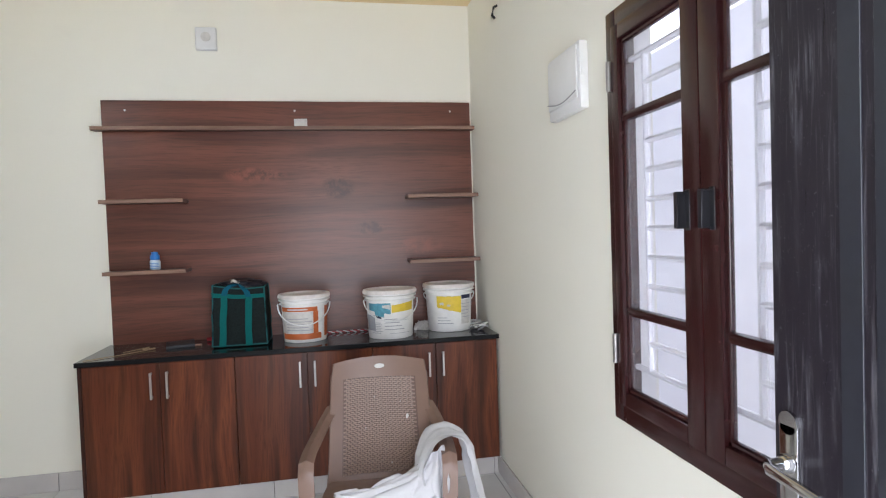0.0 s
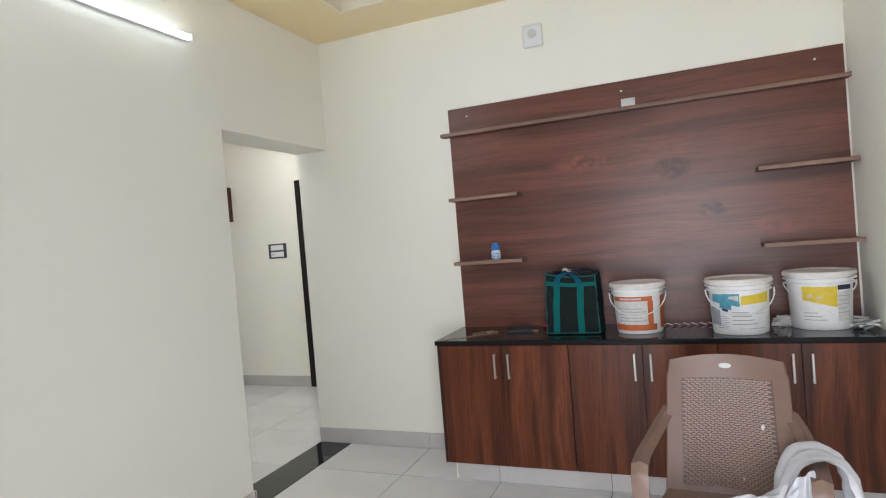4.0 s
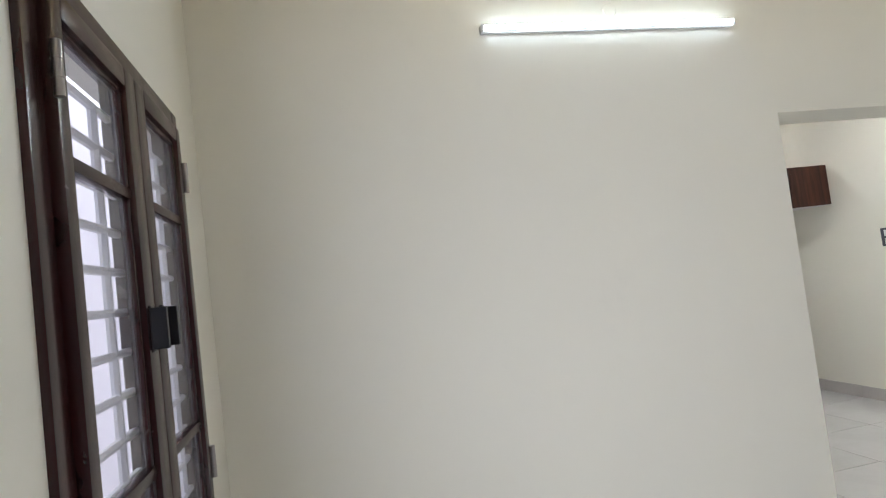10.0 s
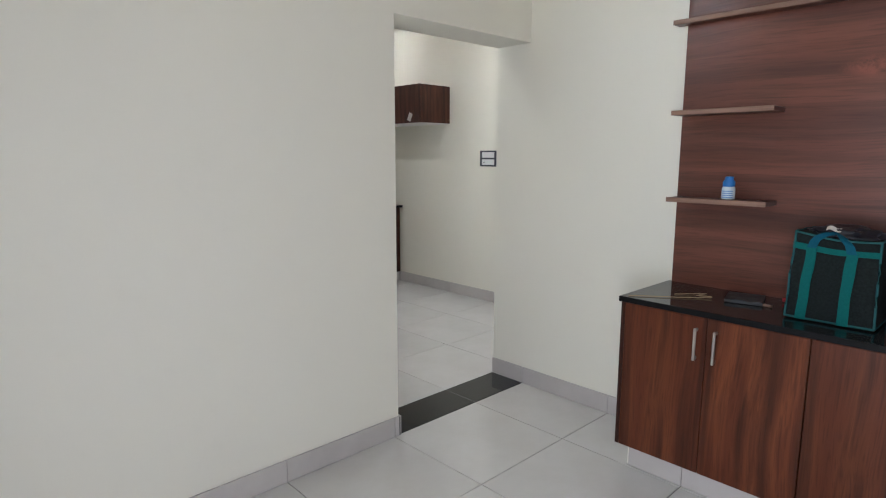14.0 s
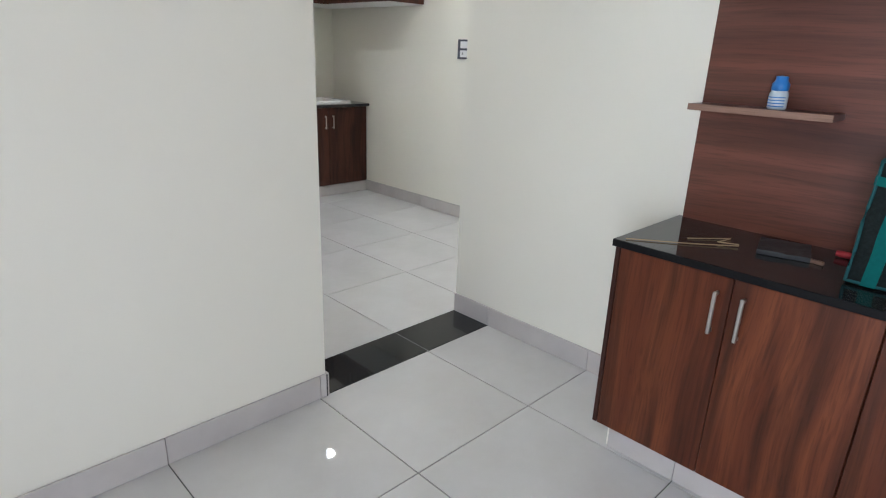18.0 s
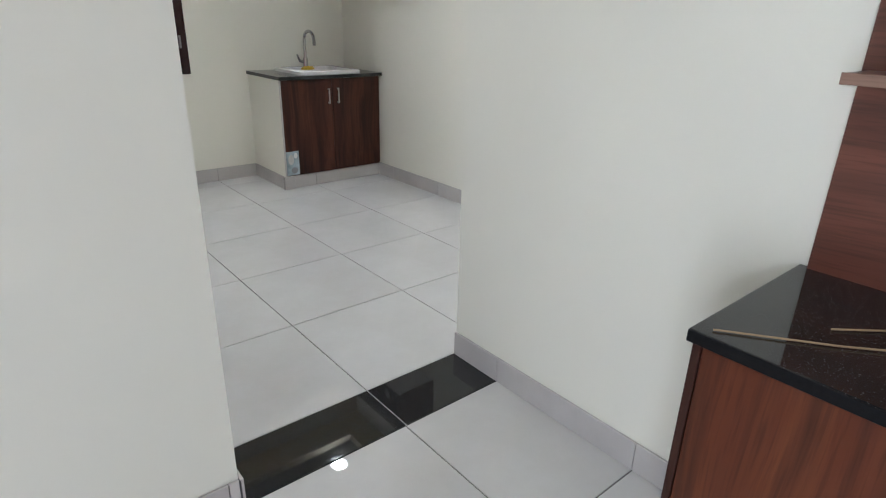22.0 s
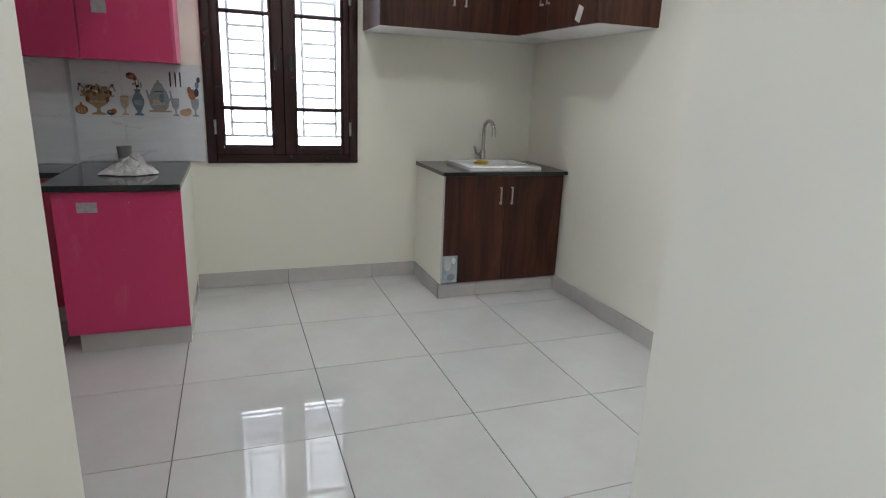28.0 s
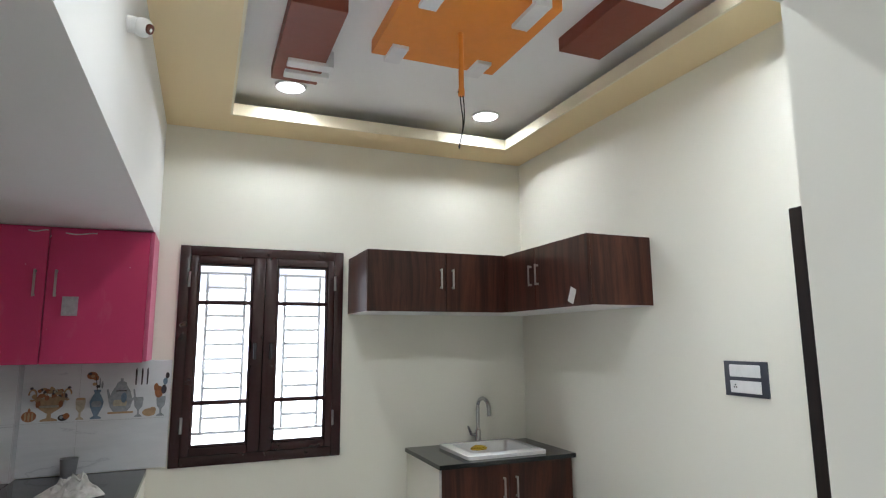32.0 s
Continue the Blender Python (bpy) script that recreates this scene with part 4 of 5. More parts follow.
xs, xe = bx0 + 0.062, bx1 - 0.082
for x in (xs, xe):
    part("strap", thicken(sheet(lambda u, v, x=x: slouch(x + 0.034 * (u - 0.5) - 0.010 * (1 - v), by0, ZC + 0.006 + v * (bh - 0.050)) + out * 1.9, 2, 12), 0.002), TEAL, bag, "teal webbing strap", True)
for yy, lift, bow in ((by0, 0.052, 0.030), (by1 - 0.03, 0.040, -0.035)):
    def loop(u, v, yy=yy, lift=lift, bow=bow):
        rise = math.sin(math.pi * v)
        foot = slouch(xs + (xe - xs) * v, yy, ZC + bh - 0.052)
        edge = (u - 0.5) * 0.030
        steep = math.cos(math.pi * v)
        return foot + Vector((edge * abs(steep) + 0.012 * math.sin(6 * v), -0.011 * (1 - rise) + bow * rise ** 2 + edge * rise, lift * 1.25 * rise ** 0.45 - edge * rise * 0.5 + 0.004 * math.sin(11 * v)))
    part("carry_handle", thicken(sheet(loop, 3, 22), 0.003), HANDLE_WEB, bag, "blue-teal webbing carry handle", True)

bm = bmesh.new()
bmesh.ops.create_icosphere(bm, subdivisions=4, radius=1.0)
for v in bm.verts:
    k = 1 + 0.30 * noise.noise(v.co * 2.1 + Vector((4, 0, 0))) - 0.14 * abs(noise.noise(v.co * 5.0))
    v.co = Vector((1.668 + v.co.x * 0.120 * k, -0.225 + v.co.y * 0.085 * k, ZC + bh - 0.012 + max(-0.3, v.co.z) * 0.036 * k))
part("lining", bm, LINING, bag, "dark crumpled lining bulging from the top", True)
bm = sheet(lambda u, v: Vector((1.622 + 0.045 * u, -0.312 + 0.018 * v + 0.008 * u, ZC + bh + 0.008 + 0.012 * v + 0.005 * math.sin(6 * u))), 6, 3)
part("paper_corner", thicken(bm, 0.001), PAPER, bag, "white paper corner sticking out")

# bottle on a short shelf
bz = 1.226
b = thing("bottle", (1.190, -0.095, bz), "small blue and white plastic bottle on a shelf", "bottle")
part("body", lathe([(0.0250, 0.001), (0.0275, 0.006), (0.0275, 0.046), (0.0258, 0.050), (0.0220, 0.060)], (1.190, -0.095, bz), sides=24), PALE_BLUE, b, "pale label", True)
part("cap", lathe([(0.0225, 0.056), (0.0250, 0.060), (0.0250, 0.078), (0.0175, 0.088), (0.0175, 0.100), (0.0005, 0.102)], (1.190, -0.095, bz), sides=24), BLUE_CAP, b, "blue cap", True)
bars = bmesh.new()
for k in range(4):
    lathe([(0.0280, 0.009 + 0.009 * k), (0.0280, 0.012 + 0.009 * k)], (1.190, -0.095, bz), bars, 20, radians(190), radians(330))
part("print_line", thicken(bars, 0.0005), BLUE_CAP, b)

# odds and ends on the granite
s = thing("wire_offcut", (1.06, -0.34, ZC), "bent wooden beading offcut lying on the granite", "offcut")
part("stick", tube([(0.938, -0.462, ZC + 0.003), (1.10, -0.345, ZC + 0.004), (1.212, -0.247, ZC + 0.005)], 0.0019, sides=5), STICK, s)
part("stick", tube([(1.212, -0.247, ZC + 0.009), (1.152, -0.264, ZC + 0.007), (1.164, -0.181, ZC + 0.004), (1.066, -0.292, ZC + 0.003)], 0.0019, sides=5), STICK, s)
bm = box(-0.072, 0.072, -0.080, 0.080, 0, 0.012, 0.002, None, 2)
bmesh.ops.subdivide_edges(bm, edges=bm.edges[:], cuts=4, use_grid_fill=True)
for v in bm.verts:
    if v.co.z > 0.002:
        v.co.z += 0.003 + wavy(0.003, 24, v.co)
bm.transform(place(1.322, -0.175, ZC + 0.001, 14))
tagged(part("wrapped_packet", bm, CARDBLACK), "flat black film-wrapped packet on the granite", "packet")
bm = box(-0.020, 0.020, -0.006, 0.006, 0, 0.010, 0.001)
bm.transform(place(1.425, -0.225, ZC + 0.001, -14))
tagged(part("board_offcut", bm, EDGE), "small brown board offcut on the granite", "offcut")
c = thing("rope", (2.24, -0.11, ZC), "red and white twisted cord behind the buckets", "rope")
for k, mat in enumerate((REDROPE, WHITE)):
    pts = [(2.02 + 0.006 * i, -0.11 + 0.0035 * math.cos(i * 0.9 + k * math.pi), ZC + 0.009 + 0.0035 * math.sin(i * 0.9 + k * math.pi)) for i in range(72)]
    part("strand", tube(pts, 0.0038, sides=6), mat, c, "", True)
bm = lathe([(0.009, 0), (0.011, 0.02), (0.010, 0.06), (0.004, 0.064)], (0, 0, 0), sides=10)
bm.transform(Matrix.Translation((1.445, -0.095, ZC + 0.012)) @ Matrix.Rotation(radians(90), 4, "Y"))
tagged(part("tool_grip", bm, REDROPE, None, "", True), "small red plastic tool grip beside the bag", "tool")


def crumple(x, y, z, rx, ry, h, seed, mat, name, label, category, fold=0.35):
    """A crumpled heap of cloth or paper."""
    bm = bmesh.new()
    bmesh.ops.create_icosphere(bm, subdivisions=5, radius=1.0)
    for v in bm.verts:
        p = v.co.copy()
        n = noise.noise(p * 2.2 + Vector((seed, 0, 0))) * fold + abs(noise.noise(p * 4.2 + Vector((0, seed, 0)))) * fold * 1.1 - abs(noise.noise(p * 8.5 + Vector((0, 0, seed)))) * fold * 0.25
        q = p * (1 + n - fold * 0.35)
        v.co = Vector((x + q.x * rx, y + q.y * ry, z + max(0.0, q.z * 0.75 + 0.25) * h))
    return tagged(part(name, bm, mat, None, "", True), label, category)


crumple(2.685, -0.17, ZC + 0.001, 0.055, 0.04, 0.05, 3, PAPER, "crumpled_paper", "crumpled scrap of paper between the buckets", "paper")
k = thing("cable_offcut", (3.0, -0.25, ZC), "tangled grey cable offcuts at the end of the granite", "cable")
for s in range(4):
    pts = [(2.97 + 0.05 * math.sin(i * 0.8 + s * 1.7) + 0.01 * s, -0.36 + 0.022 * i, ZC + 0.008 + 0.018 * abs(math.sin(i * 0.6 + s)) + 0.004 * s) for i in range(12)]
    part("cable", tube(pts, 0.006, sides=6), (GREYISH, WHITE)[s % 2], k, "", True)

random.seed(5)
chips = bmesh.new()
for k in range(11):
    z = random.choice((random.uniform(0.12, 0.8), random.uniform(0.82, 2.18), random.uniform(0.1, 0.25)))
    q = random.uniform(0.0015, 0.0045)
    y = -0.474 if z < 0.8 else -0.021
    b = box(-q, q * 0.5, -q * 0.7, q * 0.5, -q * random.uniform(0.8, 2.5), q, q * 0.3)
    b.transform(Matrix.Translation((3.052, y + 0.003, z)) @ Matrix.Rotation(random.uniform(0, 3), 4, "Y"))
    join(chips, b)
tagged(part("plaster_crumbs", chips, WHITE), "white plaster crumbs along the edge of the wall unit", "plaster", "", "stuff")

# ---- fixtures of the hall ----
lamp = thing("tube_light", (0.0, -1.805, 2.487), "long white tube light on the wall, switched on", "tube light")
part("housing", box(0.001, 0.023, -2.408, -1.202, 2.470, 2.500, 0.003), WHITE, lamp, "white batten housing")
glow = bmesh.new()
prof = [(0.0235, 2.4730), (0.034, 2.475), (0.0415, 2.4780), (0.0415, 2.4930), (0.034, 2.496), (0.0235, 2.4980)]
rings = [[glow.verts.new((x, y, z)) for x, z in prof] for y in (-2.396, -1.214)]
for a in range(len(prof)):
    b = (a + 1) % len(prof)
    glow.faces.new((rings[0][a], rings[0][b], rings[1][b], rings[1][a]))
for r in rings:
    glow.faces.new(r)
part("diffuser", glow, TUBE_LIGHT, lamp, "glowing white diffuser")
part("led_strip", box(0.0410, 0.0418, -2.394, -1.216, 2.4785, 2.4925), LED_LIGHT, lamp, "bright front of the diffuser")
for y in (-2.408, -1.214):
    part("end_cap", box(0.001, 0.043, y, y + 0.0115, 2.469, 2.501, 0.003), WHITE, lamp, "white end cap")
part("lower_edge", box(0.0302, 0.0385, -2.396, -1.214, 2.4705, 2.4730, 0.0006), GREYISH, lamp, "grey lower edge")
p = thing("wire_outlet", (0.0, -1.80, 2.565), "small round capped wire outlet in the wall", "wire outlet")
part("cover", lathe([(0.0005, 0.003), (0.030, 0.003), (0.033, 0.0)], (0, -1.80, 2.565), axis="x"), CREAM, p, "", True)

ch = thing("door_chime", (1.502, 0, 2.54), "square white door chime on the wall", "door chime")
part("case", box(1.444, 1.560, -0.034, -0.001, 2.474, 2.604, 0.009, None, 3), WHITE, ch, "white case", True)
part("speaker_ring", lathe([(0.022, -0.0355), (0.027, -0.036), (0.027, -0.031), (0.022, -0.031)], (1.502, 0, 2.548), axis="y"), PAPER, ch, "pale grey ring", True)
part("speaker", lathe([(0.0005, -0.034), (0.0215, -0.034), (0.0215, -0.031)], (1.502, 0, 2.548), axis="y"), WHITE, ch, "", True)
part("maker_mark", box(1.520, 1.545, -0.0335, -0.0318, 2.487, 2.491), GREYISH, ch)

db = thing("fuse_box", (XE, -1.582, 1.928), "white wall-mounted fuse box with a closed cover", "fuse box")
part("case", box(XE - 0.034, XE - 0.001, -1.707, -1.417, 1.796, 2.03, 0.008, None, 2), WHITE, db, "white case", True)
part("cover", box(XE - 0.043, XE - 0.035, -1.692, -1.432, 1.834, 2.016, 0.004, None, 2), WHITE, db, "smoked white cover", True)
pts = [(XE - 0.0455, -1.692 + 0.26 * i / 12, 1.859 - 0.018 * math.sin(math.pi * i / 12)) for i in range(13)]
part("cover_seam", tube(pts, 0.0022, sides=5), GREYISH, db, "", True)
part("latch", box(XE - 0.030, XE - 0.020, -1.7105, -1.706, 1.909, 1.936, 0.001), WHITE, db, "small latch")
hk = thing("wire_outlet", (XE, -0.64, 2.53), "bare wire outlet with a dark wire end", "wire outlet")
part("wire", tube([(XE, -0.64, 2.55), (XE - 0.02, -0.645, 2.54), (XE - 0.028, -0.64, 2.50), (XE - 0.012, -0.63, 2.488)], 0.007, sides=6), BLACK, hk, "", True)

# ---- chair with towel ----
CX = 2.322
chair = thing("armchair", (CX, -1.3, 0), "brown moulded plastic armchair with a woven-look back", "chair")


def back_at(u, z):
    """A point of the backrest's front face: u from -1 to 1 across, z its height."""
    k = (z - 0.40) / 0.44
    k = max(k, -0.2)
    wide = 0.216 - 0.014 * min(k, 1.0) - 0.010 * max(0, k - 0.86) * 5 * u * u
    return Vector((CX + u * wide, -1.16 + 0.135 * k - 0.045 * u * u * 1.0, z - (0.018 * u * u if k > 0.9 else 0)))


bm = bmesh.new()
zs = [0.33, 0.36, 0.385, 0.762, 0.78, 0.81, 0.835, 0.848]
us = [-1, -0.94, -0.76, -0.38, 0, 0.38, 0.76, 0.94, 1]
grid = [[bm.verts.new(back_at(u, z)) for u in us] for z in zs]
for i in range(len(zs) - 1):
    for j in range(len(us) - 1):
        if not (2 <= i <= 2 and 2 <= j <= 5):
            bm.faces.new((grid[i][j], grid[i][j + 1], grid[i + 1][j + 1], grid[i + 1][j]))
part("backrest", thicken(bm, 0.012), CHAIR, chair, "brown plastic backrest frame", True)
weave = bmesh.new()
rows, cols = 46, 15
for i in range(rows):
    for j in range(cols):
        z = 0.387 + 0.373 * (i + 0.5) / rows
        u = -0.73 + 1.44 * (j + (0.5 if i % 2 else 0.0) + 0.25) / cols
        p = back_at(u, z) + Vector((0, -0.001, 0))
        q = 0.0092 if (i + j) % 2 else 0.0075
        b = box(-q, q, -0.003, 0.003, -0.0032, 0.0032)
        b.transform(Matrix.Translation(p) @ Matrix.Rotation(radians(14 if i % 2 else -14), 4, "Y"))
        join(weave, b)
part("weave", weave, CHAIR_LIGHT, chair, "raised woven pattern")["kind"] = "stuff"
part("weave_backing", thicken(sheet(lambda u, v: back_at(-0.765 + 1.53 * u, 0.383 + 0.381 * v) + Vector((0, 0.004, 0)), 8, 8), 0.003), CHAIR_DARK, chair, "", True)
part("badge", outline(oval(0, 0, 0.022, 0.010, 20), 0.002, look(back_at(0, 0.806) + Vector((0, -0.003, 0)), back_at(0, 0.805) + Vector((0, 1, -0.3)))), PAPER, chair, "small oval badge")
bm = sheet(lambda u, v: Vector((CX + (u - 0.5) * (0.44 - 0.02 * v), -1.58 + 0.44 * v, 0.425 - 0.07 * v * v - 0.012 * math.sin(math.pi * v) * math.sin(math.pi * u) - (0.03 * (1 - v) ** 4))), 10, 10)
part("seat", thicken(bm, 0.012), CHAIR, chair, "brown plastic seat", True)
for s in (-1, 1):
    x = CX + s * 0.255

    def arm(u, v, s=s, x=x):
        path = [(CX + s * 0.200, -1.09, 0.665), (CX + s * 0.228, -1.15, 0.625), (x - s * 0.008, -1.27, 0.600), (x + s * 0.004, -1.40, 0.588), (x + s * 0.005, -1.485, 0.578), (x + s * 0.004, -1.515, 0.54), (x, -1.525, 0.42), (x, -1.55, 0.20), (x + s * 0.015, -1.58, 0.002)]
        k = v * (len(path) - 1)
        i = min(int(k), len(path) - 2)
        p = Vector(path[i]).lerp(Vector(path[i + 1]), k - i)
        return p + Vector(((u - 0.5) * 0.056, 0, -0.012 * abs(u - 0.5) * 2))
    part("armrest", thicken(sheet(arm, 4, 26), 0.016), CHAIR, chair, "brown plastic arm and front leg", True)
    part("leg", tube([(CX + s * 0.20, -1.12, 0.43), (CX + s * 0.235, -1.07, 0.22), (CX + s * 0.262, -1.02, 0.001)], [0.024, 0.021, 0.017], sides=8), CHAIR, chair, "", True)


chair.rotation_euler = (0, 0, radians(-6.0))


def glide(points, k):
    """A smooth line through points; k from 0 to 1."""
    k = min(max(k, 0.0), 0.9999) * (len(points) - 1)
    i = int(k)
    f = k - i
    p0, p1, p2, p3 = (Vector(points[min(max(i + d, 0), len(points) - 1)]) for d in (-1, 0, 1, 2))
    return 0.5 * (2 * p1 + (p2 - p0) * f + (2 * p0 - 5 * p1 + 4 * p2 - p3) * f * f + (3 * p1 - p0 - 3 * p2 + p3) * f ** 3)


def towel_over(u, v):
    """The cloth over the arm: a hem outside, the bend over the arm, a short fall inside."""
    mid = glide([(2.712, -1.39, 0.22), (2.695, -1.39, 0.36), (2.672, -1.385, 0.48), (2.650, -1.38, 0.540), (2.618, -1.38, 0.586), (2.562, -1.385, 0.604), (2.505, -1.39, 0.582), (2.470, -1.405, 0.520), (2.462, -1.42, 0.470)], v)
    span = 0.24 - 0.05 * math.sin(math.pi * v)
    deep = noise.noise(Vector((u * 3.2, v * 4.0, 1.3)))
    fold = 0.018 * math.sin(u * 15 + 3.0 * deep + v * 2) + 0.02 * deep + 0.008 * noise.noise(Vector((u * 11, v * 12, 5.0)))
    hang = glide([(1, 0, 0), (0.9, 0, 0), (0.5, 0, 0), (-0.2, 0, 0), (-0.8, 0, 0)], v).x
    lie = math.sin(math.pi * v) ** 2
    return mid + Vector((fold * hang, (u - 0.5) * span + 0.012 * noise.noise(Vector((u * 4, v * 7, 4.0))), (fold * 0.4 + 0.012) * lie + 0.03 * deep * max(0.0, 1 - v * 8)))


def towel_fall(u, v):
    """The panel that falls in front, between the arm and the seat."""
    top, low = Vector((2.466 + 0.080 * u, -1.480, 0.590 - 0.05 * (1 - u))), Vector((2.440 + 0.100 * u, -1.545 - 0.02 * u, 0.345 + 0.03 * (1 - u)))
    p = top.lerp(low, v)
    deep = noise.noise(Vector((u * 2.5, v * 3.0, 8.0)))
    bulge = math.sin(math.pi * v)
    return p + Vector((-0.022 * bulge * (1 - u) + 0.010 * deep, -0.026 * math.sin(u * 12 + 3 * deep) * (0.4 + v) - 0.02 * deep, 0.01 * deep))


def towel_tail(u, v):
    """The tail across the front of the seat, bunched in long folds."""
    p = glide([(2.505, -1.46, 0.530), (2.455, -1.475, 0.495), (2.390, -1.49, 0.470), (2.300, -1.50, 0.455), (2.215, -1.51, 0.450), (2.138, -1.515, 0.448)], v)
    wide = 0.16 - 0.10 * v
    deep = noise.noise(Vector((u * 3.0, v * 5.0, 12.0)))
    front = max(0.0, 0.5 - u)
    return p + Vector((0.012 * deep, (u - 0.5) * wide - 0.02 * front, -0.17 * front * front * 4 * (0.55 - 0.2 * v) + 0.012 * abs(math.sin(u * 12 + v * 3 + 2 * deep)) + 0.016 * deep))


def drape():
    """All folds of the cloth, each with a back face close behind it."""
    bm = bmesh.new()
    for fold, nu, nv in ((towel_over, 40, 80), (towel_fall, 24, 40), (towel_tail, 30, 60)):
        sheet(fold, nu, nv, bm)
        sheet(lambda u, v, fold=fold: fold(u, v) + Vector((0.003, 0.004, -0.003)), nu, nv, bm)
    return bm


for u, z, q in ((0.55, 0.60, 0.012), (-0.30, 0.56, 0.004), (0.20, 0.42, 0.006), (-0.12, 0.68, 0.004), (0.42, 0.66, 0.003)):
    bm = bmesh.new()
    bmesh.ops.create_icosphere(bm, subdivisions=2, radius=1.0)
    bm.transform(Matrix.Translation(back_at(u, z) + Vector((0, -0.004, 0))) @ Matrix.Diagonal((q * 0.55, 0.002, q, 1)))
    part("paint_drop", bm, PAPER, chair, "white paint drop", True)
tagged(part("towel", drape(), TOWEL, None, "", True), "white cotton towel thrown over the chair's arm and seat", "towel")

# ---- sink corner of the dining ----


def facing(x, y, z, nx, ny):
    """The axes of a plate on a wall whose outward normal is (nx, ny)."""
    n = Vector((nx, ny, 0))
    right = Vector((0, 0, 1)).cross(n)
    m = Matrix((right, Vector((0, 0, 1)), n)).transposed().to_4x4()
    return Matrix.Translation((x, y, z)) @ m


SX, SY0, SZ = -2.896, 0.510, 0.866
structure("wall_sink_side", box(XF, SX - 0.012, SY0, SY0 + 0.075, 0, SZ - 0.026, 0.002), CREAM, "low cream painted side wall of the sink unit", "wall")
t = thing("countertop", (-3.17, 0.95, SZ), "black granite top under the sink", "countertop")
X0, X1, Y0, Y1 = -3.36, -2.955, 0.735, 1.205
top = slab_with_hole(XF + 0.001, SX + 0.028, SY0 - 0.012, YN - 0.001, X0, X1, Y0, Y1, SZ - 0.025, SZ)
part("slab", top, GRANITE, t)
cab = thing("sink_cabinet", (-2.88, 0.99, 0.108), "dark walnut sink cabinet with two closed doors", "cabinet")
part("body", box(XF + 0.30, SX - 0.02, SY0 + 0.077, YN - 0.003, 0.11, SZ - 0.027), WOOD_D, cab)
for a, b, hx in ((SY0 + 0.012, 0.952, 0.915), (0.954, YN - 0.02, 0.998)):
    door = part("door", box(SX - 0.018, SX, a, b, 0.106, SZ - 0.03, 0.0015), WOOD_D, cab, "dark walnut laminate door")
    bow_handle(door, SX, hx, 0.645, 0.765, (1, 0))
part("sticker", box(SX + 0.0005, SX + 0.0025, 0.521, 0.628, 0.112, 0.300), plain("printed_leaflet", (0.42, 0.50, 0.54), 0.5, vary=0.5, size=18), cab, "pale printed leaflet")
for n, (ya, za, ry, rz) in enumerate(((0.560, 0.235, 0.024, 0.040), (0.600, 0.265, 0.016, 0.022), (0.585, 0.150, 0.028, 0.024))):
    part("print", outline(oval(ya, za, ry, rz), 0.0008 + 0.0003 * n, facing(SX + 0.0026, 0, 0, 1, 0)), (PAPER, WHITE, GREYISH)[n], cab)
part("edge_strip", box(SX - 0.019, SX + 0.001, SY0 + 0.002, SY0 + 0.010, 0.106, SZ - 0.03), PAPER, cab, "bare white edge")
structure("plinth_sink", box(XF + 0.02, SX - 0.03, SY0 + 0.002, YN - 0.002, 0.0, 0.105), CREAM, "raised plinth under the sink cabinet", "plinth")

sink = thing("kitchen_sink", (-3.155, 0.95, SZ), "white ceramic drop-in sink", "sink")
basin = bmesh.new()
prof = [(0.045, 0.0), (0.045, 0.020), (0.030, 0.026), (-0.012, 0.026), (-0.020, 0.015), (-0.030, -0.13), (-0.06, -0.15)]
rows = []
for off, z in prof:
    ring_v = []
    xa, xb, ya, yb = X0 - off + 0.01, X1 + off - 0.01, Y0 - off + 0.01, Y1 + off - 0.01
    rad = 0.03
    for cx, cy, a0 in ((xb - rad, yb - rad, 0), (xa + rad, yb - rad, 90), (xa + rad, ya + rad, 180), (xb - rad, ya + rad, 270)):
        for k in range(5):
            a = radians(a0 + 22.5 * k)
            ring_v.append(basin.verts.new((cx + rad * math.cos(a), cy + rad * math.sin(a), SZ + z + 0.001)))
    rows.append(ring_v)
for a, b in zip(rows, rows[1:]):
    for k in range(len(a)):
        j = (k + 1) % len(a)
        basin.faces.new((a[k], a[j], b[j], b[k]))
basin.faces.new(rows[-1])
part("basin", basin, CERAMIC, sink, "white ceramic basin", True)
part("drain", lathe([(0.0005, -0.147), (0.035, -0.147), (0.038, -0.149)], (-3.15, 0.95, SZ)), CHROME, sink, "chrome drain", True)

tx, ty = -3.415, 1.0
tap = thing("tap", (tx, ty, SZ + 0.001), "chrome swan-neck tap behind the sink", "tap")
part("base", lathe([(0.026, 0.0), (0.026, 0.008), (0.021, 0.02), (0.021, 0.085), (0.015, 0.095)], (tx, ty, SZ + 0.001)), CHROME, tap, "", True)
pts = [(tx, ty, SZ + 0.09), (tx, ty, SZ + 0.24)] + [(tx + 0.065 - 0.065 * math.cos(a), ty + 0.01 * (1 - math.cos(a)), SZ + 0.24 + 0.065 * math.sin(a)) for a in (radians(18 * k) for k in range(1, 10))] + [(tx + 0.132, ty + 0.02, SZ + 0.225)]
part("spout", tube(pts, 0.013, sides=12), CHROME, tap, "chrome swan neck", True)
part("nozzle", tube([(tx + 0.131, ty + 0.02, SZ + 0.232), (tx + 0.134, ty + 0.02, SZ + 0.195)], 0.014, sides=12), CHROME, tap, "", True)
part("lever", tube([(tx, ty - 0.015, SZ + 0.06), (tx, ty - 0.05, SZ + 0.065), (tx, ty - 0.075, SZ + 0.12)], [0.012, 0.011, 0.006], sides=10), CHROME, tap, "chrome side lever", True)
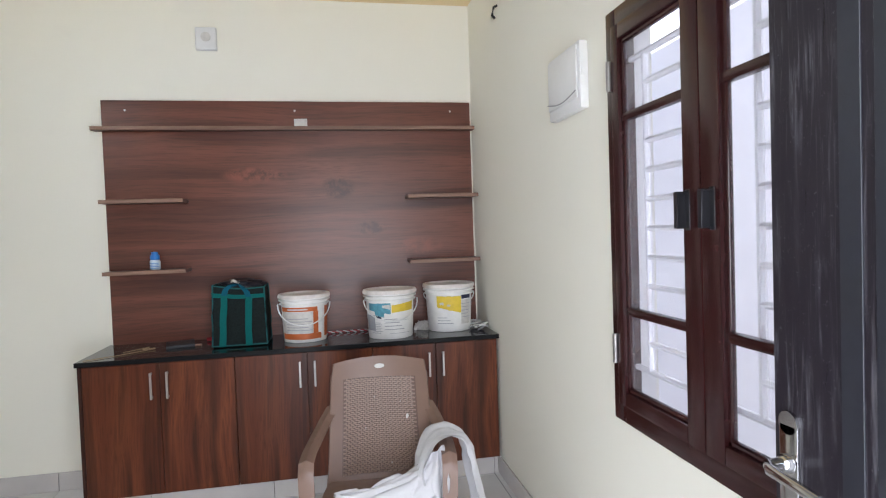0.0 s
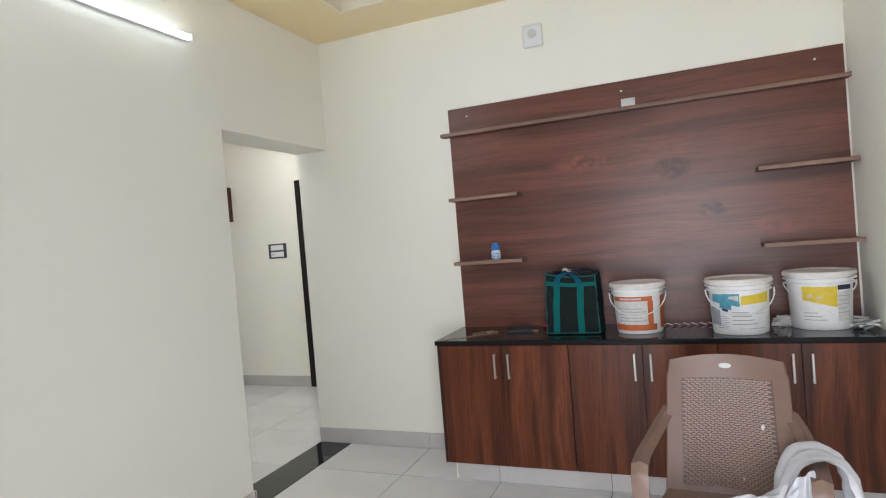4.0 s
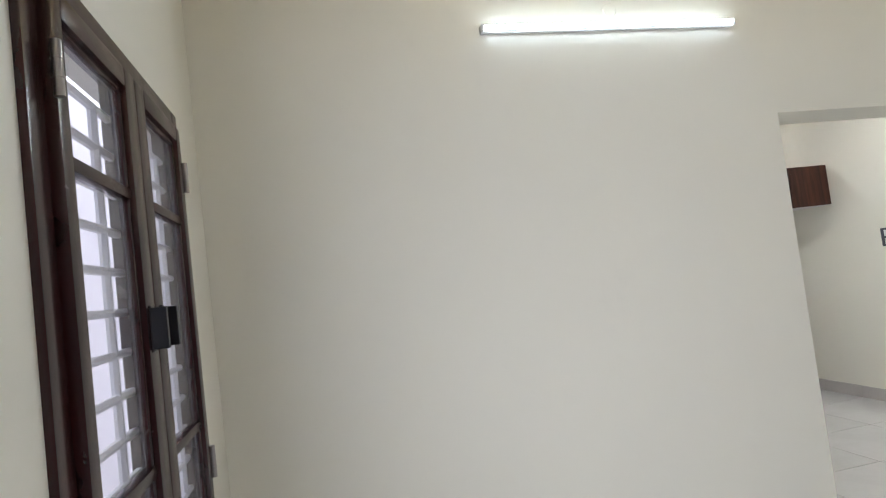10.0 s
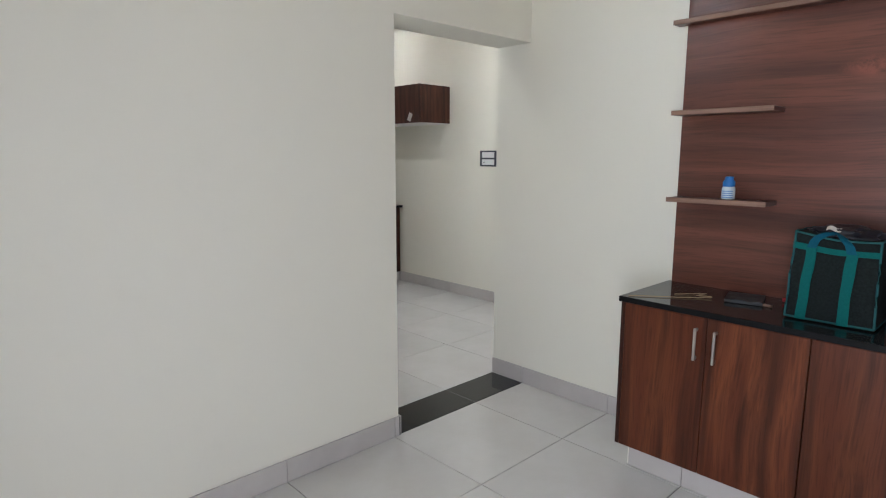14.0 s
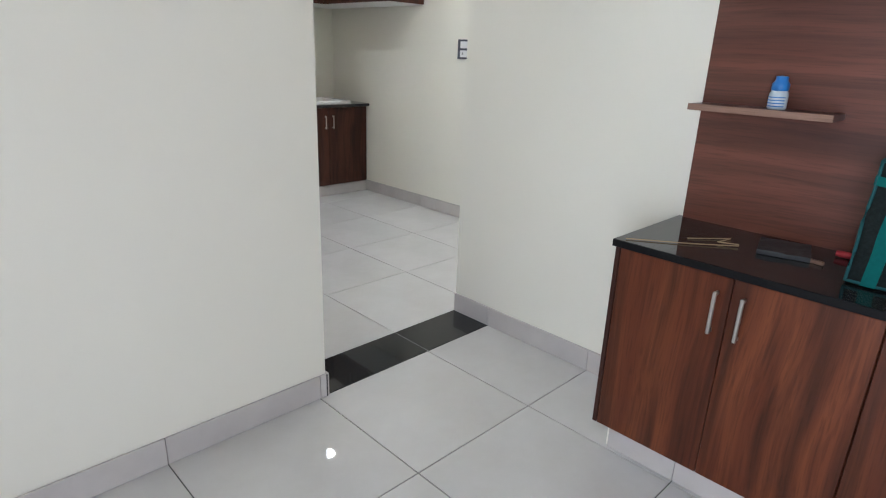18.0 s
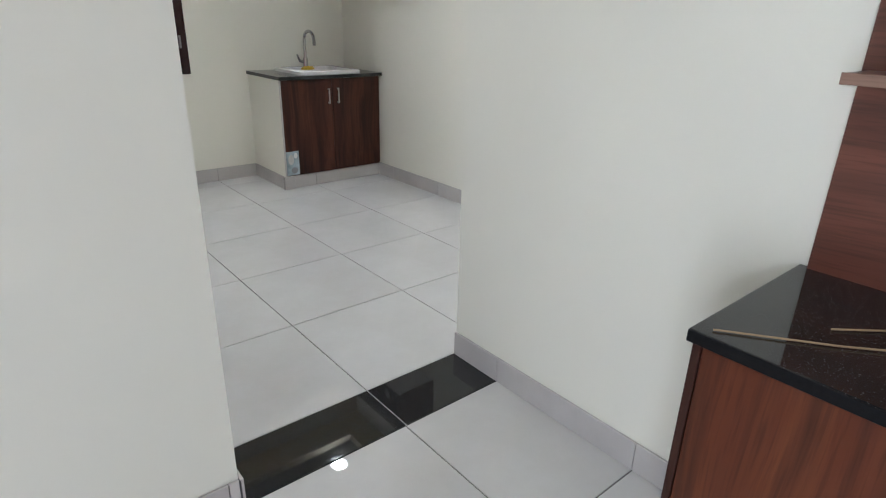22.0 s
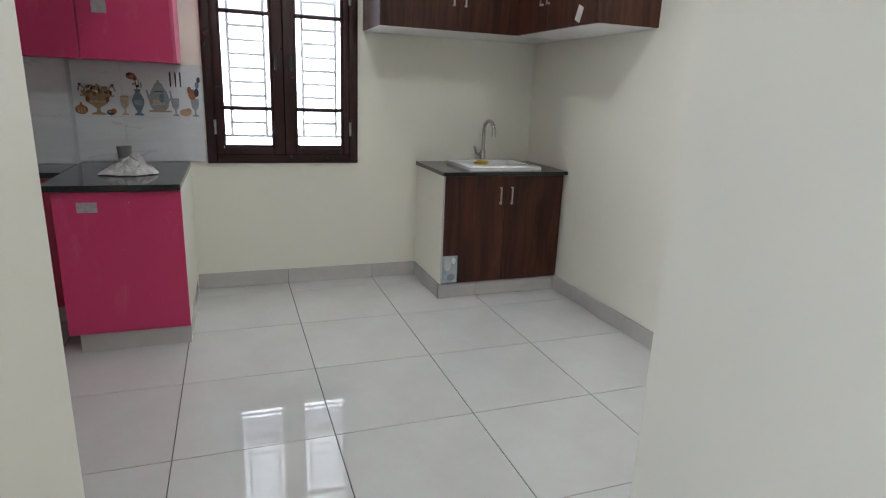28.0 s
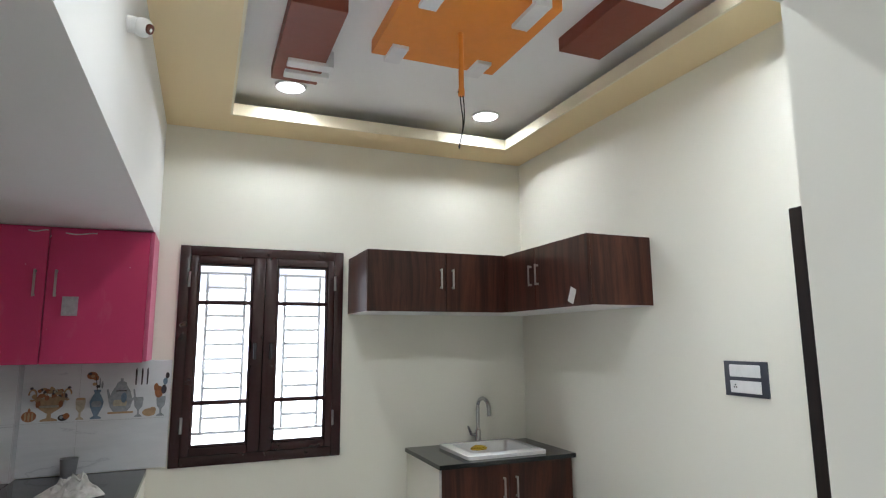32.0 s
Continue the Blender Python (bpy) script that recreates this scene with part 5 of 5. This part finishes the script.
crumple(-3.09, 0.85, SZ + 0.026, 0.032, 0.052, 0.026, 11, YELLOW, "scrubbing_sponge", "yellow sponge lying on the sink's rim", "sponge")

# wall cabinets in the corner
Z0, Z1 = 1.735, 2.098
FX, FY = -2.995, 1.005


def hung_cabinet(label, body, doors, face, place_at):
    c = thing("wall_cabinet", place_at, label, "cabinet", "wall cabinets in the corner")
    part("body", box(*body, Z0 + 0.001, Z1 - 0.001, 0.001), WOOD_D, c)
    part("underside", box(body[0] + 0.006, body[1] - 0.006, body[2] + 0.006, body[3] - 0.006, Z0 - 0.003, Z0 + 0.0005), SOFT_WHITE, c, "white underside")
    for a, b, h in doors:
        if face == "x":
            d = part("door", box(FX - 0.018, FX, a, b, Z0 - 0.001, Z1, 0.0015), WOOD_D, c, "dark walnut laminate door")
            bow_handle(d, FX, h, 1.872, 1.995, (1, 0))
        else:
            d = part("door", box(a, b, FY, FY + 0.018, Z0 - 0.001, Z1, 0.0015), WOOD_D, c, "dark walnut laminate door")
            bow_handle(d, h, FY, 1.872, 1.995, (0, -1))
    return c


hung_cabinet("dark walnut wall cabinet with two closed doors", (XF + 0.001, FX - 0.019, 0.10, YN - 0.003), ((0.101, 0.598, 0.562), (0.602, FY - 0.002, 0.640)), "x", (-3.25, 0.56, Z0))
nc = hung_cabinet("dark walnut wall cabinet with a torn tag", (FX - 0.018, -2.112, FY + 0.019, YN - 0.001), ((FX + 0.002, -2.622, -2.66), (-2.618, -2.112, -2.585)), "y", (-2.6, 1.24, Z0))
tag = box(-0.025, 0.025, -0.0012, 0.0012, -0.04, 0.04)
tag.transform(Matrix.Translation((-2.255, FY - 0.003, 1.79)) @ Matrix.Rotation(radians(24), 4, "Y"))
part("paper_tag", tag, PAPER, nc, "torn white paper tag")

# switches


def switch_plate(name, m, w, h, label, modules):
    """A dark plate with pale modules. Own axes: x right, y up, z out of the wall."""
    s = thing(name, (0, 0, 0), label, "switch", "", "", m)
    part("frame", box(-w / 2, w / 2, -h / 2, h / 2, 0.001, 0.011, 0.003, None, 2), SLATE, s, "slate grey frame", True)
    for x0, x1, y0, y1, marks in modules:
        mod = part("module", box(x0, x1, y0, y1, 0.011, 0.0145, 0.0015), WHITE, s, "white switch module")
        for mx, my, mw, mh in marks:
            part("rocker", box(mx - mw / 2, mx + mw / 2, my - mh / 2, my + mh / 2, 0.0145, 0.0165, 0.0006), WHITE if mw > 0.012 else BLACK, mod)
    return s


pins = [(-0.055, 0.0 - 0.036, 0.006, 0.006), (-0.045, -0.036, 0.006, 0.006), (-0.050, -0.026, 0.006, 0.006)]
switch_plate("switch_board", facing(-1.576, YN, 1.39, 0, -1), 0.217, 0.150, "two-row switch board with white modules in a dark frame", (
    (-0.078, 0.078, 0.008, 0.060, [(-0.055, 0.034, 0.020, 0.040), (-0.020, 0.034, 0.020, 0.040), (0.015, 0.034, 0.020, 0.040), (0.050, 0.034, 0.020, 0.040)]),
    (-0.078, 0.078, -0.060, -0.008, pins + [(0.030, -0.034, 0.030, 0.040)])))
switch_plate("socket", facing(XF + 0.10, -2.04, 1.055, 1, 0), 0.15, 0.10, "single white socket in a dark frame", ((-0.05, 0.05, -0.03, 0.03, [(-0.02, 0.0, 0.006, 0.006), (-0.008, 0.0, 0.006, 0.006), (-0.014, 0.010, 0.006, 0.006)]),))

# ---- kitchen ----
KZ, KX, KY = 0.866, -2.56, -1.026       # counter height, face of the deep unit, its north side
structure("wall_counter_end", box(XF, KX - 0.02, KY - 0.10, KY, 0, KZ - 0.031, 0.002), CREAM, "low cream painted side wall of the kitchen counter", "wall")
structure("wall_backsplash_step", box(XF, XF + 0.09, YS, -1.64, KZ - 0.2, SOFFIT), MARBLE, "thicker part of the kitchen wall", "wall")
t = thing("countertop", (-2.95, -1.33, KZ), "black granite kitchen worktop with a deep end", "countertop")
part("slab", box(XF + 0.010, KX + 0.028, -1.635, KY + 0.004, KZ - 0.03, KZ, 0.003, None, 2), GRANITE, t)
part("slab", box(XF + 0.10, -2.99, YS + 0.002, -1.637, KZ - 0.03, KZ, 0.003, None, 2), GRANITE, t)


def pink_unit(name, x, y0, y1, z0, mat, label, handles, tags=(), over=-0.001):
    c = thing(name, (x - 0.2, (y0 + y1) / 2, z0), label, "cabinet", "kitchen base cabinets")
    part("body", box(XF + 0.16, x - 0.019, y0, y1, z0 + 0.001, KZ - 0.031), mat, c)
    part("door", box(x - 0.018, x, y0 + 0.001, y1 + over, z0 - 0.001, KZ - 0.036, 0.002), mat, c, "laminate door")
    for y, z in tags:
        part("sticker", box(x + 0.0005, x + 0.002, y - 0.044, y + 0.044, z - 0.025, z + 0.025), GREYTAG, c, "peeling grey sticker")
    for y in handles:
        bow_handle(c, x, y, 0.60, 0.72, (1, 0))
    return c


deep = pink_unit("base_cabinet", KX, -1.592, KY - 0.101, 0.10, PINK, "magenta laminate base cabinet at the counter's deep end", (), ((-1.445, 0.755),), 0.102)
for k in range(3):
    pink_unit("base_cabinet", -3.02, -1.638 - 0.62 * (k + 1), -1.640 - 0.62 * k, 0.10, RED, "crimson laminate base cabinet", (-1.70 - 0.62 * k,) if k else (), ((-1.84, 0.61),) if k == 0 else ())
structure("plinth_kitchen", box(XF + 0.1, KX - 0.012, -1.545, KY + 0.001, 0.0, 0.098), SKIRT, "tiled plinth under the magenta cabinet", "plinth")
structure("plinth_kitchen_side", box(XF + 0.1, -3.05, YS + 0.01, -1.60, 0.0, 0.098), SKIRT, "tiled plinth under the crimson cabinets", "plinth")

# pink wall cabinets
PX = -3.115
zb, zt = 1.463, SOFFIT - 0.004


def pink_hung(y0, y1, handle_y, tags, label):
    c = thing("wall_cabinet", (XF + 0.1, (y0 + y1) / 2, zb), label, "cabinet", "kitchen wall cabinets")
    back = XF + 0.012 if y1 > -1.64 else XF + 0.10
    part("body", box(back, PX - 0.019, y0, y1, zb + 0.001, zt), PINK, c)
    d = part("door", box(PX - 0.018, PX, y0 + 0.001, y1 - 0.001, zb - 0.003, zt - 0.006, 0.002), PINK, c, "magenta laminate door")
    bow_handle(d, PX, handle_y, 1.79, 1.925, (1, 0))
    for y, z, a in tags:
        b = box(-0.001, 0.001, -0.035, 0.035, -0.048, 0.048)
        b.transform(Matrix.Translation((PX + 0.002, y, z)) @ Matrix.Rotation(radians(a), 4, "X"))
        part("sticker", b, GREYTAG, c, "peeling grey sticker")
    return c


for ya, yb, zf in ((-1.60, -1.515, 2.118), (-1.44, -1.30, 2.112), (-1.508, -1.500, 2.09)):
    flap = sheet(lambda u, v, ya=ya, yb=yb, zf=zf: Vector((PX + 0.002 + 0.003 * math.sin(3.1 * v) * (0.5 + 0.5 * math.sin(9 * u)), ya + (yb - ya) * u, zf + 0.006 * v - 0.005 * math.sin(5 * u))), 10, 3)
    tagged(part("film_scrap", thicken(flap, 0.0006), PAPER, None, "", True), "torn scrap of protective film on the magenta cabinet", "film scrap", "film scraps")
p1 = pink_hung(-1.505, YL - 0.012, -1.462, ((-1.395, 1.745, 0),), "magenta laminate wall cabinet with a grey sticker")
part("side_panel", box(XF + 0.012, PX - 0.004, YL - 0.011, YL + 0.006, zb + 0.002, zt, 0.001), PINK_EDGE, p1, "pale pink side board")
pink_hung(-1.965, -1.508, -1.552, ((-1.815, 1.81, 55),), "magenta laminate wall cabinet with a crooked sticker")
pink_hung(-2.43, -1.968, -2.385, (), "magenta laminate wall cabinet")
pink_hung(-2.90, -2.433, -2.47, (), "magenta laminate wall cabinet")

# wall tiles over the counter
splash = structure("backsplash", box(XF, XF + 0.004, -1.64, -0.925, KZ + 0.001, 1.462), PALE_GROUT, "white marbled tiles over the kitchen counter", "wall tiles")
splash_low = structure("backsplash_step", box(XF + 0.09, XF + 0.094, YS, -1.641, KZ + 0.001, 1.462), PALE_GROUT, "white marbled tiles over the kitchen counter", "wall tiles")
for row, (za, zc) in enumerate(((KZ + 0.002, 1.140), (1.1415, 1.461))):
    y1 = -0.926
    while y1 > -1.60:
        y0 = max(y1 - 0.45, -1.639)
        part("tile", box(XF + 0.002, XF + 0.010, y0, y1, za, zc, 0.0008), MARBLE, splash)
        y1 = y0 - 0.0015
    y1 = -1.6425
    while y1 > -3.4:
        part("tile", box(XF + 0.092, XF + 0.100, y1 - 0.45, y1, za, zc, 0.0008), MARBLE, splash_low)
        y1 -= 0.4515

# printed still life on the upper tiles
pm = facing(XF + 0.0105, 0, 0, 1, 0)


def decal(name, shapes, label):
    d = thing(name, (XF + 0.01, 0, 1.2), label, "tile print", "prints on the kitchen tiles")
    for n, (mat, pts) in enumerate(shapes):
        part("print", outline([(a, 1.150 + (b - B) * 1.28) for a, b in pts], 0.0006 + 0.0003 * n, pm), ART[mat], d)


def turned(cx, base, prof):
    """An upright silhouette from half widths."""
    right = [(cx + w, base + h) for w, h in prof]
    return right + [(cx - w, base + h) for w, h in reversed(prof)]


VASE = [(0.026, 0), (0.026, 0.006), (0.010, 0.014), (0.030, 0.050), (0.034, 0.072), (0.020, 0.098), (0.012, 0.108), (0.020, 0.122)]
BOWL = [(0.040, 0), (0.038, 0.006), (0.010, 0.014), (0.009, 0.030), (0.050, 0.052), (0.068, 0.085), (0.072, 0.10)]
GOBLET = [(0.020, 0), (0.018, 0.005), (0.005, 0.012), (0.005, 0.030), (0.020, 0.045), (0.024, 0.075), (0.022, 0.085)]
POT = [(0.034, 0), (0.052, 0.020), (0.058, 0.050), (0.046, 0.085), (0.026, 0.112), (0.024, 0.122), (0.008, 0.130), (0.006, 0.142)]
B = 1.222
random.seed(17)
fruit = [(1, turned(-1.510, B, BOWL))]
for k in range(34):
    a = random.uniform(-0.075, 0.075)
    b = 0.092 + random.uniform(0, 0.050) * (1 - (a / 0.085) ** 2)
    fruit.append((random.choice((0, 0, 1, 1, 4, 5)), oval(-1.510 + a, B + b, random.uniform(0.006, 0.014), random.uniform(0.005, 0.011))))
for side in (-1, 1):
    fruit += [(1, tuple((-1.510 + side * (0.080 + 0.020 * math.cos(q) * r), B + 0.108 + 0.026 * math.sin(q) * r) for r, qs in ((1.0, range(0, 11)), (0.72, range(10, -1, -1))) for q in (0.52 * n for n in qs))),
              (0, oval(-1.510 + side * 0.052, B + 0.070, 0.010, 0.014)), (4, oval(-1.510 + side * 0.086, B + 0.136, 0.008, 0.005))]
fruit += [(5, turned(-1.510, B + 0.056, [(0.040, 0), (0.046, 0.006), (0.042, 0.009)])), (5, oval(-1.528, B + 0.112, 0.006, 0.005)), (5, oval(-1.490, B + 0.120, 0.006, 0.005))]
decal("tile_print", fruit, "brown fruit bowl printed on a tile")
decal("tile_print", [(0, oval(-1.600, B + 0.022, 0.034, 0.022)), (1, oval(-1.616, B + 0.022, 0.005, 0.018)), (1, oval(-1.600, B + 0.022, 0.005, 0.020)), (1, oval(-1.584, B + 0.022, 0.005, 0.018)), (0, oval(-1.600, B + 0.046, 0.006, 0.010)), (4, oval(-1.445, B + 0.012, 0.024, 0.013)), (0, oval(-1.430, B + 0.018, 0.016, 0.012)), (3, oval(-1.452, B + 0.014, 0.008, 0.006))], "brown pot and nuts printed on a tile")
decal("tile_print", [(5, turned(-1.368, B, GOBLET)), (1, oval(-1.368, B + 0.086, 0.023, 0.005))], "cream goblet printed on a tile")
decal("tile_print", [(2, turned(-1.292, B, VASE)), (0, oval(-1.322, B + 0.182, 0.026, 0.016)), (4, oval(-1.334, B + 0.190, 0.010, 0.006)), (0, oval(-1.302, B + 0.172, 0.014, 0.011)), (1, oval(-1.318, B + 0.180, 0.010, 0.006)), (3, oval(-1.282, B + 0.150, 0.004, 0.022)), (3, oval(-1.270, B + 0.142, 0.005, 0.016)), (1, oval(-1.306, B + 0.146, 0.012, 0.007)), (4, oval(-1.290, B + 0.136, 0.010, 0.006)), (3, turned(-1.292, B + 0.050, [(0.020, 0), (0.026, 0.012), (0.018, 0.024)])), (4, [(-1.294, B + 0.118), (-1.290, B + 0.118), (-1.300, B + 0.175), (-1.304, B + 0.175)])], "blue vase of flowers printed on a tile")
decal("tile_print", [(3, turned(-1.175, B + 0.026, POT)), (5, turned(-1.178, B + 0.050, [(0.030, 0), (0.036, 0.012), (0.028, 0.026)])), (4, turned(-1.175, B + 0.112, [(0.026, 0), (0.026, 0.004)])), (2, oval(-1.160, B + 0.085, 0.014, 0.022)), (1, [(-1.235, B + 0.018), (-1.110, B + 0.018), (-1.110, B + 0.026), (-1.235, B + 0.026)]),
                     (3, [(-1.232, B + 0.060), (-1.247, B + 0.120), (-1.240, B + 0.124), (-1.222, B + 0.085)]), (3, [(-1.126, B + 0.060), (-1.100, B + 0.085), (-1.108, B + 0.120), (-1.116, B + 0.118), (-1.110, B + 0.086), (-1.130, B + 0.076)])], "grey teapot on a tray printed on a tile")
for k, y in enumerate((-1.105, -1.075, -1.048)):
    decal("tile_print", [(4, [(y - 0.004, B + 0.138), (y + 0.003, B + 0.138), (y + 0.005, B + 0.19), (y + 0.002, B + 0.212), (y - 0.005, B + 0.205)])], "knife printed on a tile")
decal("tile_print", [(3, turned(-1.085, B, GOBLET)), (1, oval(-1.030, B + 0.018, 0.034, 0.017)), (1, oval(-1.012, B + 0.028, 0.018, 0.012))], "wine glass and pastry printed on a tile")
decal("tile_print", [(3, turned(-0.972, B, GOBLET)), (0, oval(-0.985, B + 0.105, 0.022, 0.026)), (4, oval(-0.960, B + 0.115, 0.014, 0.020)), (2, oval(-0.955, B + 0.150, 0.012, 0.016)), (4, oval(-0.945, B + 0.175, 0.010, 0.014)), (0, oval(-1.000, B + 0.125, 0.012, 0.018))], "dark posy in a glass printed on a tile")



def rag_heap(x, y, z, rx, ry, h):
    """A dropped cloth: one off-centre peak, steep creased sides and a ragged skirt."""
    def fold(u, v):
        a = v * 2 * math.pi
        dx, dy = math.cos(a), math.sin(a)
        ragged = 1 + 0.22 * noise.noise(Vector((dx * 1.7, dy * 1.7, 3.0))) + 0.10 * noise.noise(Vector((dx * 4, dy * 4, 8.0)))
        px, py = dx * u * ragged, dy * u * ragged
        crease = abs(noise.noise(Vector((px * 2.6, py * 2.6, 1.5)))) * 0.60 + abs(noise.noise(Vector((px * 5.0, py * 5.0, 4.0)))) * 0.30
        top = max(0.0, 1 - u) ** 0.85 * (0.75 + crease * 0.8) + 0.40 * math.sin(math.pi * min(1, u)) * crease
        roll = noise.noise_vector(Vector((px * 4.5, py * 4.5, 6.0))) * 0.020 * math.sin(math.pi * min(1, u)) ** 0.5
        return Vector((x + rx * px + roll.x, y + ry * (py + 0.18 * (1 - u)) + roll.y, z + 0.004 + h * max(0.0, top) * (1 - 0.25 * max(0, -py))))
    bm = sheet(fold, 26, 72)
    bmesh.ops.remove_doubles(bm, verts=bm.verts[:], dist=0.0004)
    bm = thicken(bm, 0.002)
    return tagged(part("cleaning_rag", bm, RAG, None, "", True), "crumpled pale grey rag heaped on the kitchen worktop", "rag")


rag_heap(-2.93, -1.30, KZ + 0.001, 0.105, 0.135, 0.098)
cup = thing("tumbler", (-3.33, -1.375, KZ), "grey plastic tumbler standing by the wall tiles", "cup")
part("body", lathe([(0.032, 0.001), (0.042, 0.108), (0.044, 0.110), (0.040, 0.109), (0.031, 0.010), (0.0005, 0.008)], (-3.33, -1.375, KZ), sides=28), GREYISH, cup, "", True)

# bucket by the doorway
qx, qy, qh = -0.705, -1.112, 0.250
b = thing("bucket", (qx, qy, 0), "muddy white plastic bucket beside the doorway", "bucket")
prof = [(0.112, 0.001), (0.116, 0.004), (0.138, qh * 0.66), (0.146, qh * 0.665), (0.147, qh * 0.70), (0.141, qh * 0.705), (0.143, qh * 0.77), (0.151, qh * 0.775), (0.152, qh * 0.81), (0.146, qh * 0.815), (0.148, qh * 0.88), (0.156, qh * 0.885), (0.157, qh), (0.150, qh)]
part("body", lathe(prof, (qx, qy, 0), sides=48, top=False), BUCKET, b, "ribbed dirty white body", True)
part("inside", lathe([(0.113, 0.02), (0.136, qh * 0.7), (0.1485, qh - 0.002)], (qx, qy, 0), sides=48, top=False), MUD, b, "mud-stained inside", True)
part("mud", lathe([(0.118, 0.055), (0.119, 0.060), (0.0005, 0.062)], (qx, qy, 0), sides=32), MUD, b, "", True)

# ---- floors, thresholds, skirting: many like pieces ----
base = structure("floor", wall_mesh("x", XF - 0.24, XE + 0.25, -3.9, YN + 0.25, -0.24, -0.004), GROUT, "pale polished floor tiles with dark joints", "floor")
SHARED = {}


def floor_piece(name, x0, x1, y0, y1, mat, z=0.0, gap=0.0021):
    w, d = round(x1 - x0 - 2 * gap, 4), round(y1 - y0 - 2 * gap, 4)
    key = (name, w, d)
    if key not in SHARED:
        bm = box(-w / 2, w / 2, -d / 2, d / 2, -0.008, 0.0, 0.0008)
        me = bpy.data.meshes.new(name)
        bm.to_mesh(me)
        bm.free()
        me.materials.append(mat)
        SHARED[key] = me
    ob = new(name, SHARED[key])
    ob.location = ((x0 + x1) / 2, (y0 + y1) / 2, z)
    ob.parent = base


def tile_area(xs, y_start, pitch, y0, y1):
    k0, k1 = math.floor((y0 - y_start) / pitch), math.ceil((y1 - y_start) / pitch)
    for xa, xb in zip(xs, xs[1:]):
        for k in range(k0, k1):
            a, b = max(y0, y_start + k * pitch), min(y1, y_start + (k + 1) * pitch)
            if b - a > 0.02:
                floor_piece("tile", xa, xb, a, b, TILE)


tile_area([0.0, 0.605, 1.210, 1.815, 2.420, 3.025, XE], -0.440, 0.604, YS - 0.24, 0.0)
tile_area([XF, -3.300, -2.691, -2.084, -1.476, -0.870, -0.252], -0.435, 0.607, YS, YN)
for ya, yb in ((-OPEN_W, -0.436), (-0.436, 0.0)):
    floor_piece("threshold_slab", -0.252, 0.0, ya, yb, GRANITE, 0.001)
floor_piece("joint_filler", -0.252, 0.0, -0.4400, -0.4320, JOINT, 0.0002, 0.0)


def skirting(name, x0, y0, x1, y1, nx, ny, start, pitch, h=0.104):
    """Tiles along a wall foot from one point to another; normal (nx, ny) points into the room."""
    s = structure(name, box(min(x0, x1) + min(0, nx * 0.004), max(x0, x1) + max(0, nx * 0.004), min(y0, y1) + min(0, ny * 0.004), max(y0, y1) + max(0, ny * 0.004), 0.0, h - 0.004), GROUT, "grey skirting tiles", "baseboard")
    along_x = abs(x1 - x0) > abs(y1 - y0)
    a0, a1 = sorted((x0, x1)) if along_x else sorted((y0, y1))
    k0, k1 = math.floor((a0 - start) / pitch), math.ceil((a1 - start) / pitch)
    for k in range(k0, k1):
        a, b = max(a0, start + k * pitch) + 0.0012, min(a1, start + (k + 1) * pitch) - 0.0012
        if b - a < 0.004:
            continue
        if along_x:
            c, d = sorted((y0 + ny * 0.002, y0 + ny * 0.012))
            bm = box(a, b, c, d, 0.001, h, 0.0015)
        else:
            c, d = sorted((x0 + nx * 0.002, x0 + nx * 0.012))
            bm = box(c, d, a, b, 0.001, h, 0.0015)
        part("skirting_tile", bm, SKIRT, s)


skirting("baseboard_1", 0, YS, 0, -OPEN_W, 1, 0, -0.440, 0.604)
skirting("baseboard_2", -0.25, -OPEN_W, 0.012, -OPEN_W, 0, 1, 0.012, 0.605)
skirting("baseboard_3", -0.25, 0, 0.95, 0, 0, -1, 0.0, 0.605)
skirting("baseboard_4", XE, YS, XE, -0.42, -1, 0, -0.440, 0.604)
skirting("baseboard_5", 0.96, -0.415, XE - 0.012, -0.415, 0, -1, 0.605, 0.605)
skirting("baseboard_6", 0.012, YS, 1.72, YS, 0, 1, 0.0, 0.605)
skirting("baseboard_7", XF, KY + 0.0, XF, SY0, 1, 0, -0.435, 0.607)
skirting("baseboard_8", XF + 0.012, SY0, SX - 0.012, SY0, 0, -1, XF, 0.607)
skirting("baseboard_9", SX - 0.030, SY0 - 0.012, SX - 0.030, YN, 1, 0, 0.172, 0.607, 0.100)
skirting("baseboard_10", SX - 0.018, YN, -1.297, YN, 0, -1, -3.300, 0.607)
skirting("baseboard_11", -0.25, -OPEN_W - 0.0, -0.25, YS, -1, 0, -0.435, 0.607)
skirting("baseboard_12", -0.335, YN, -0.262, YN, 0, -1, -3.3, 0.607)
skirting("baseboard_13", -0.25, 0.012, -0.25, YN, -1, 0, -0.435, 0.607)
skirting("baseboard_14", SX - 0.012, SY0 - 0.012, SX - 0.012, SY0 + 0.076, 1, 0, SY0 - 0.012, 0.607, 0.100)
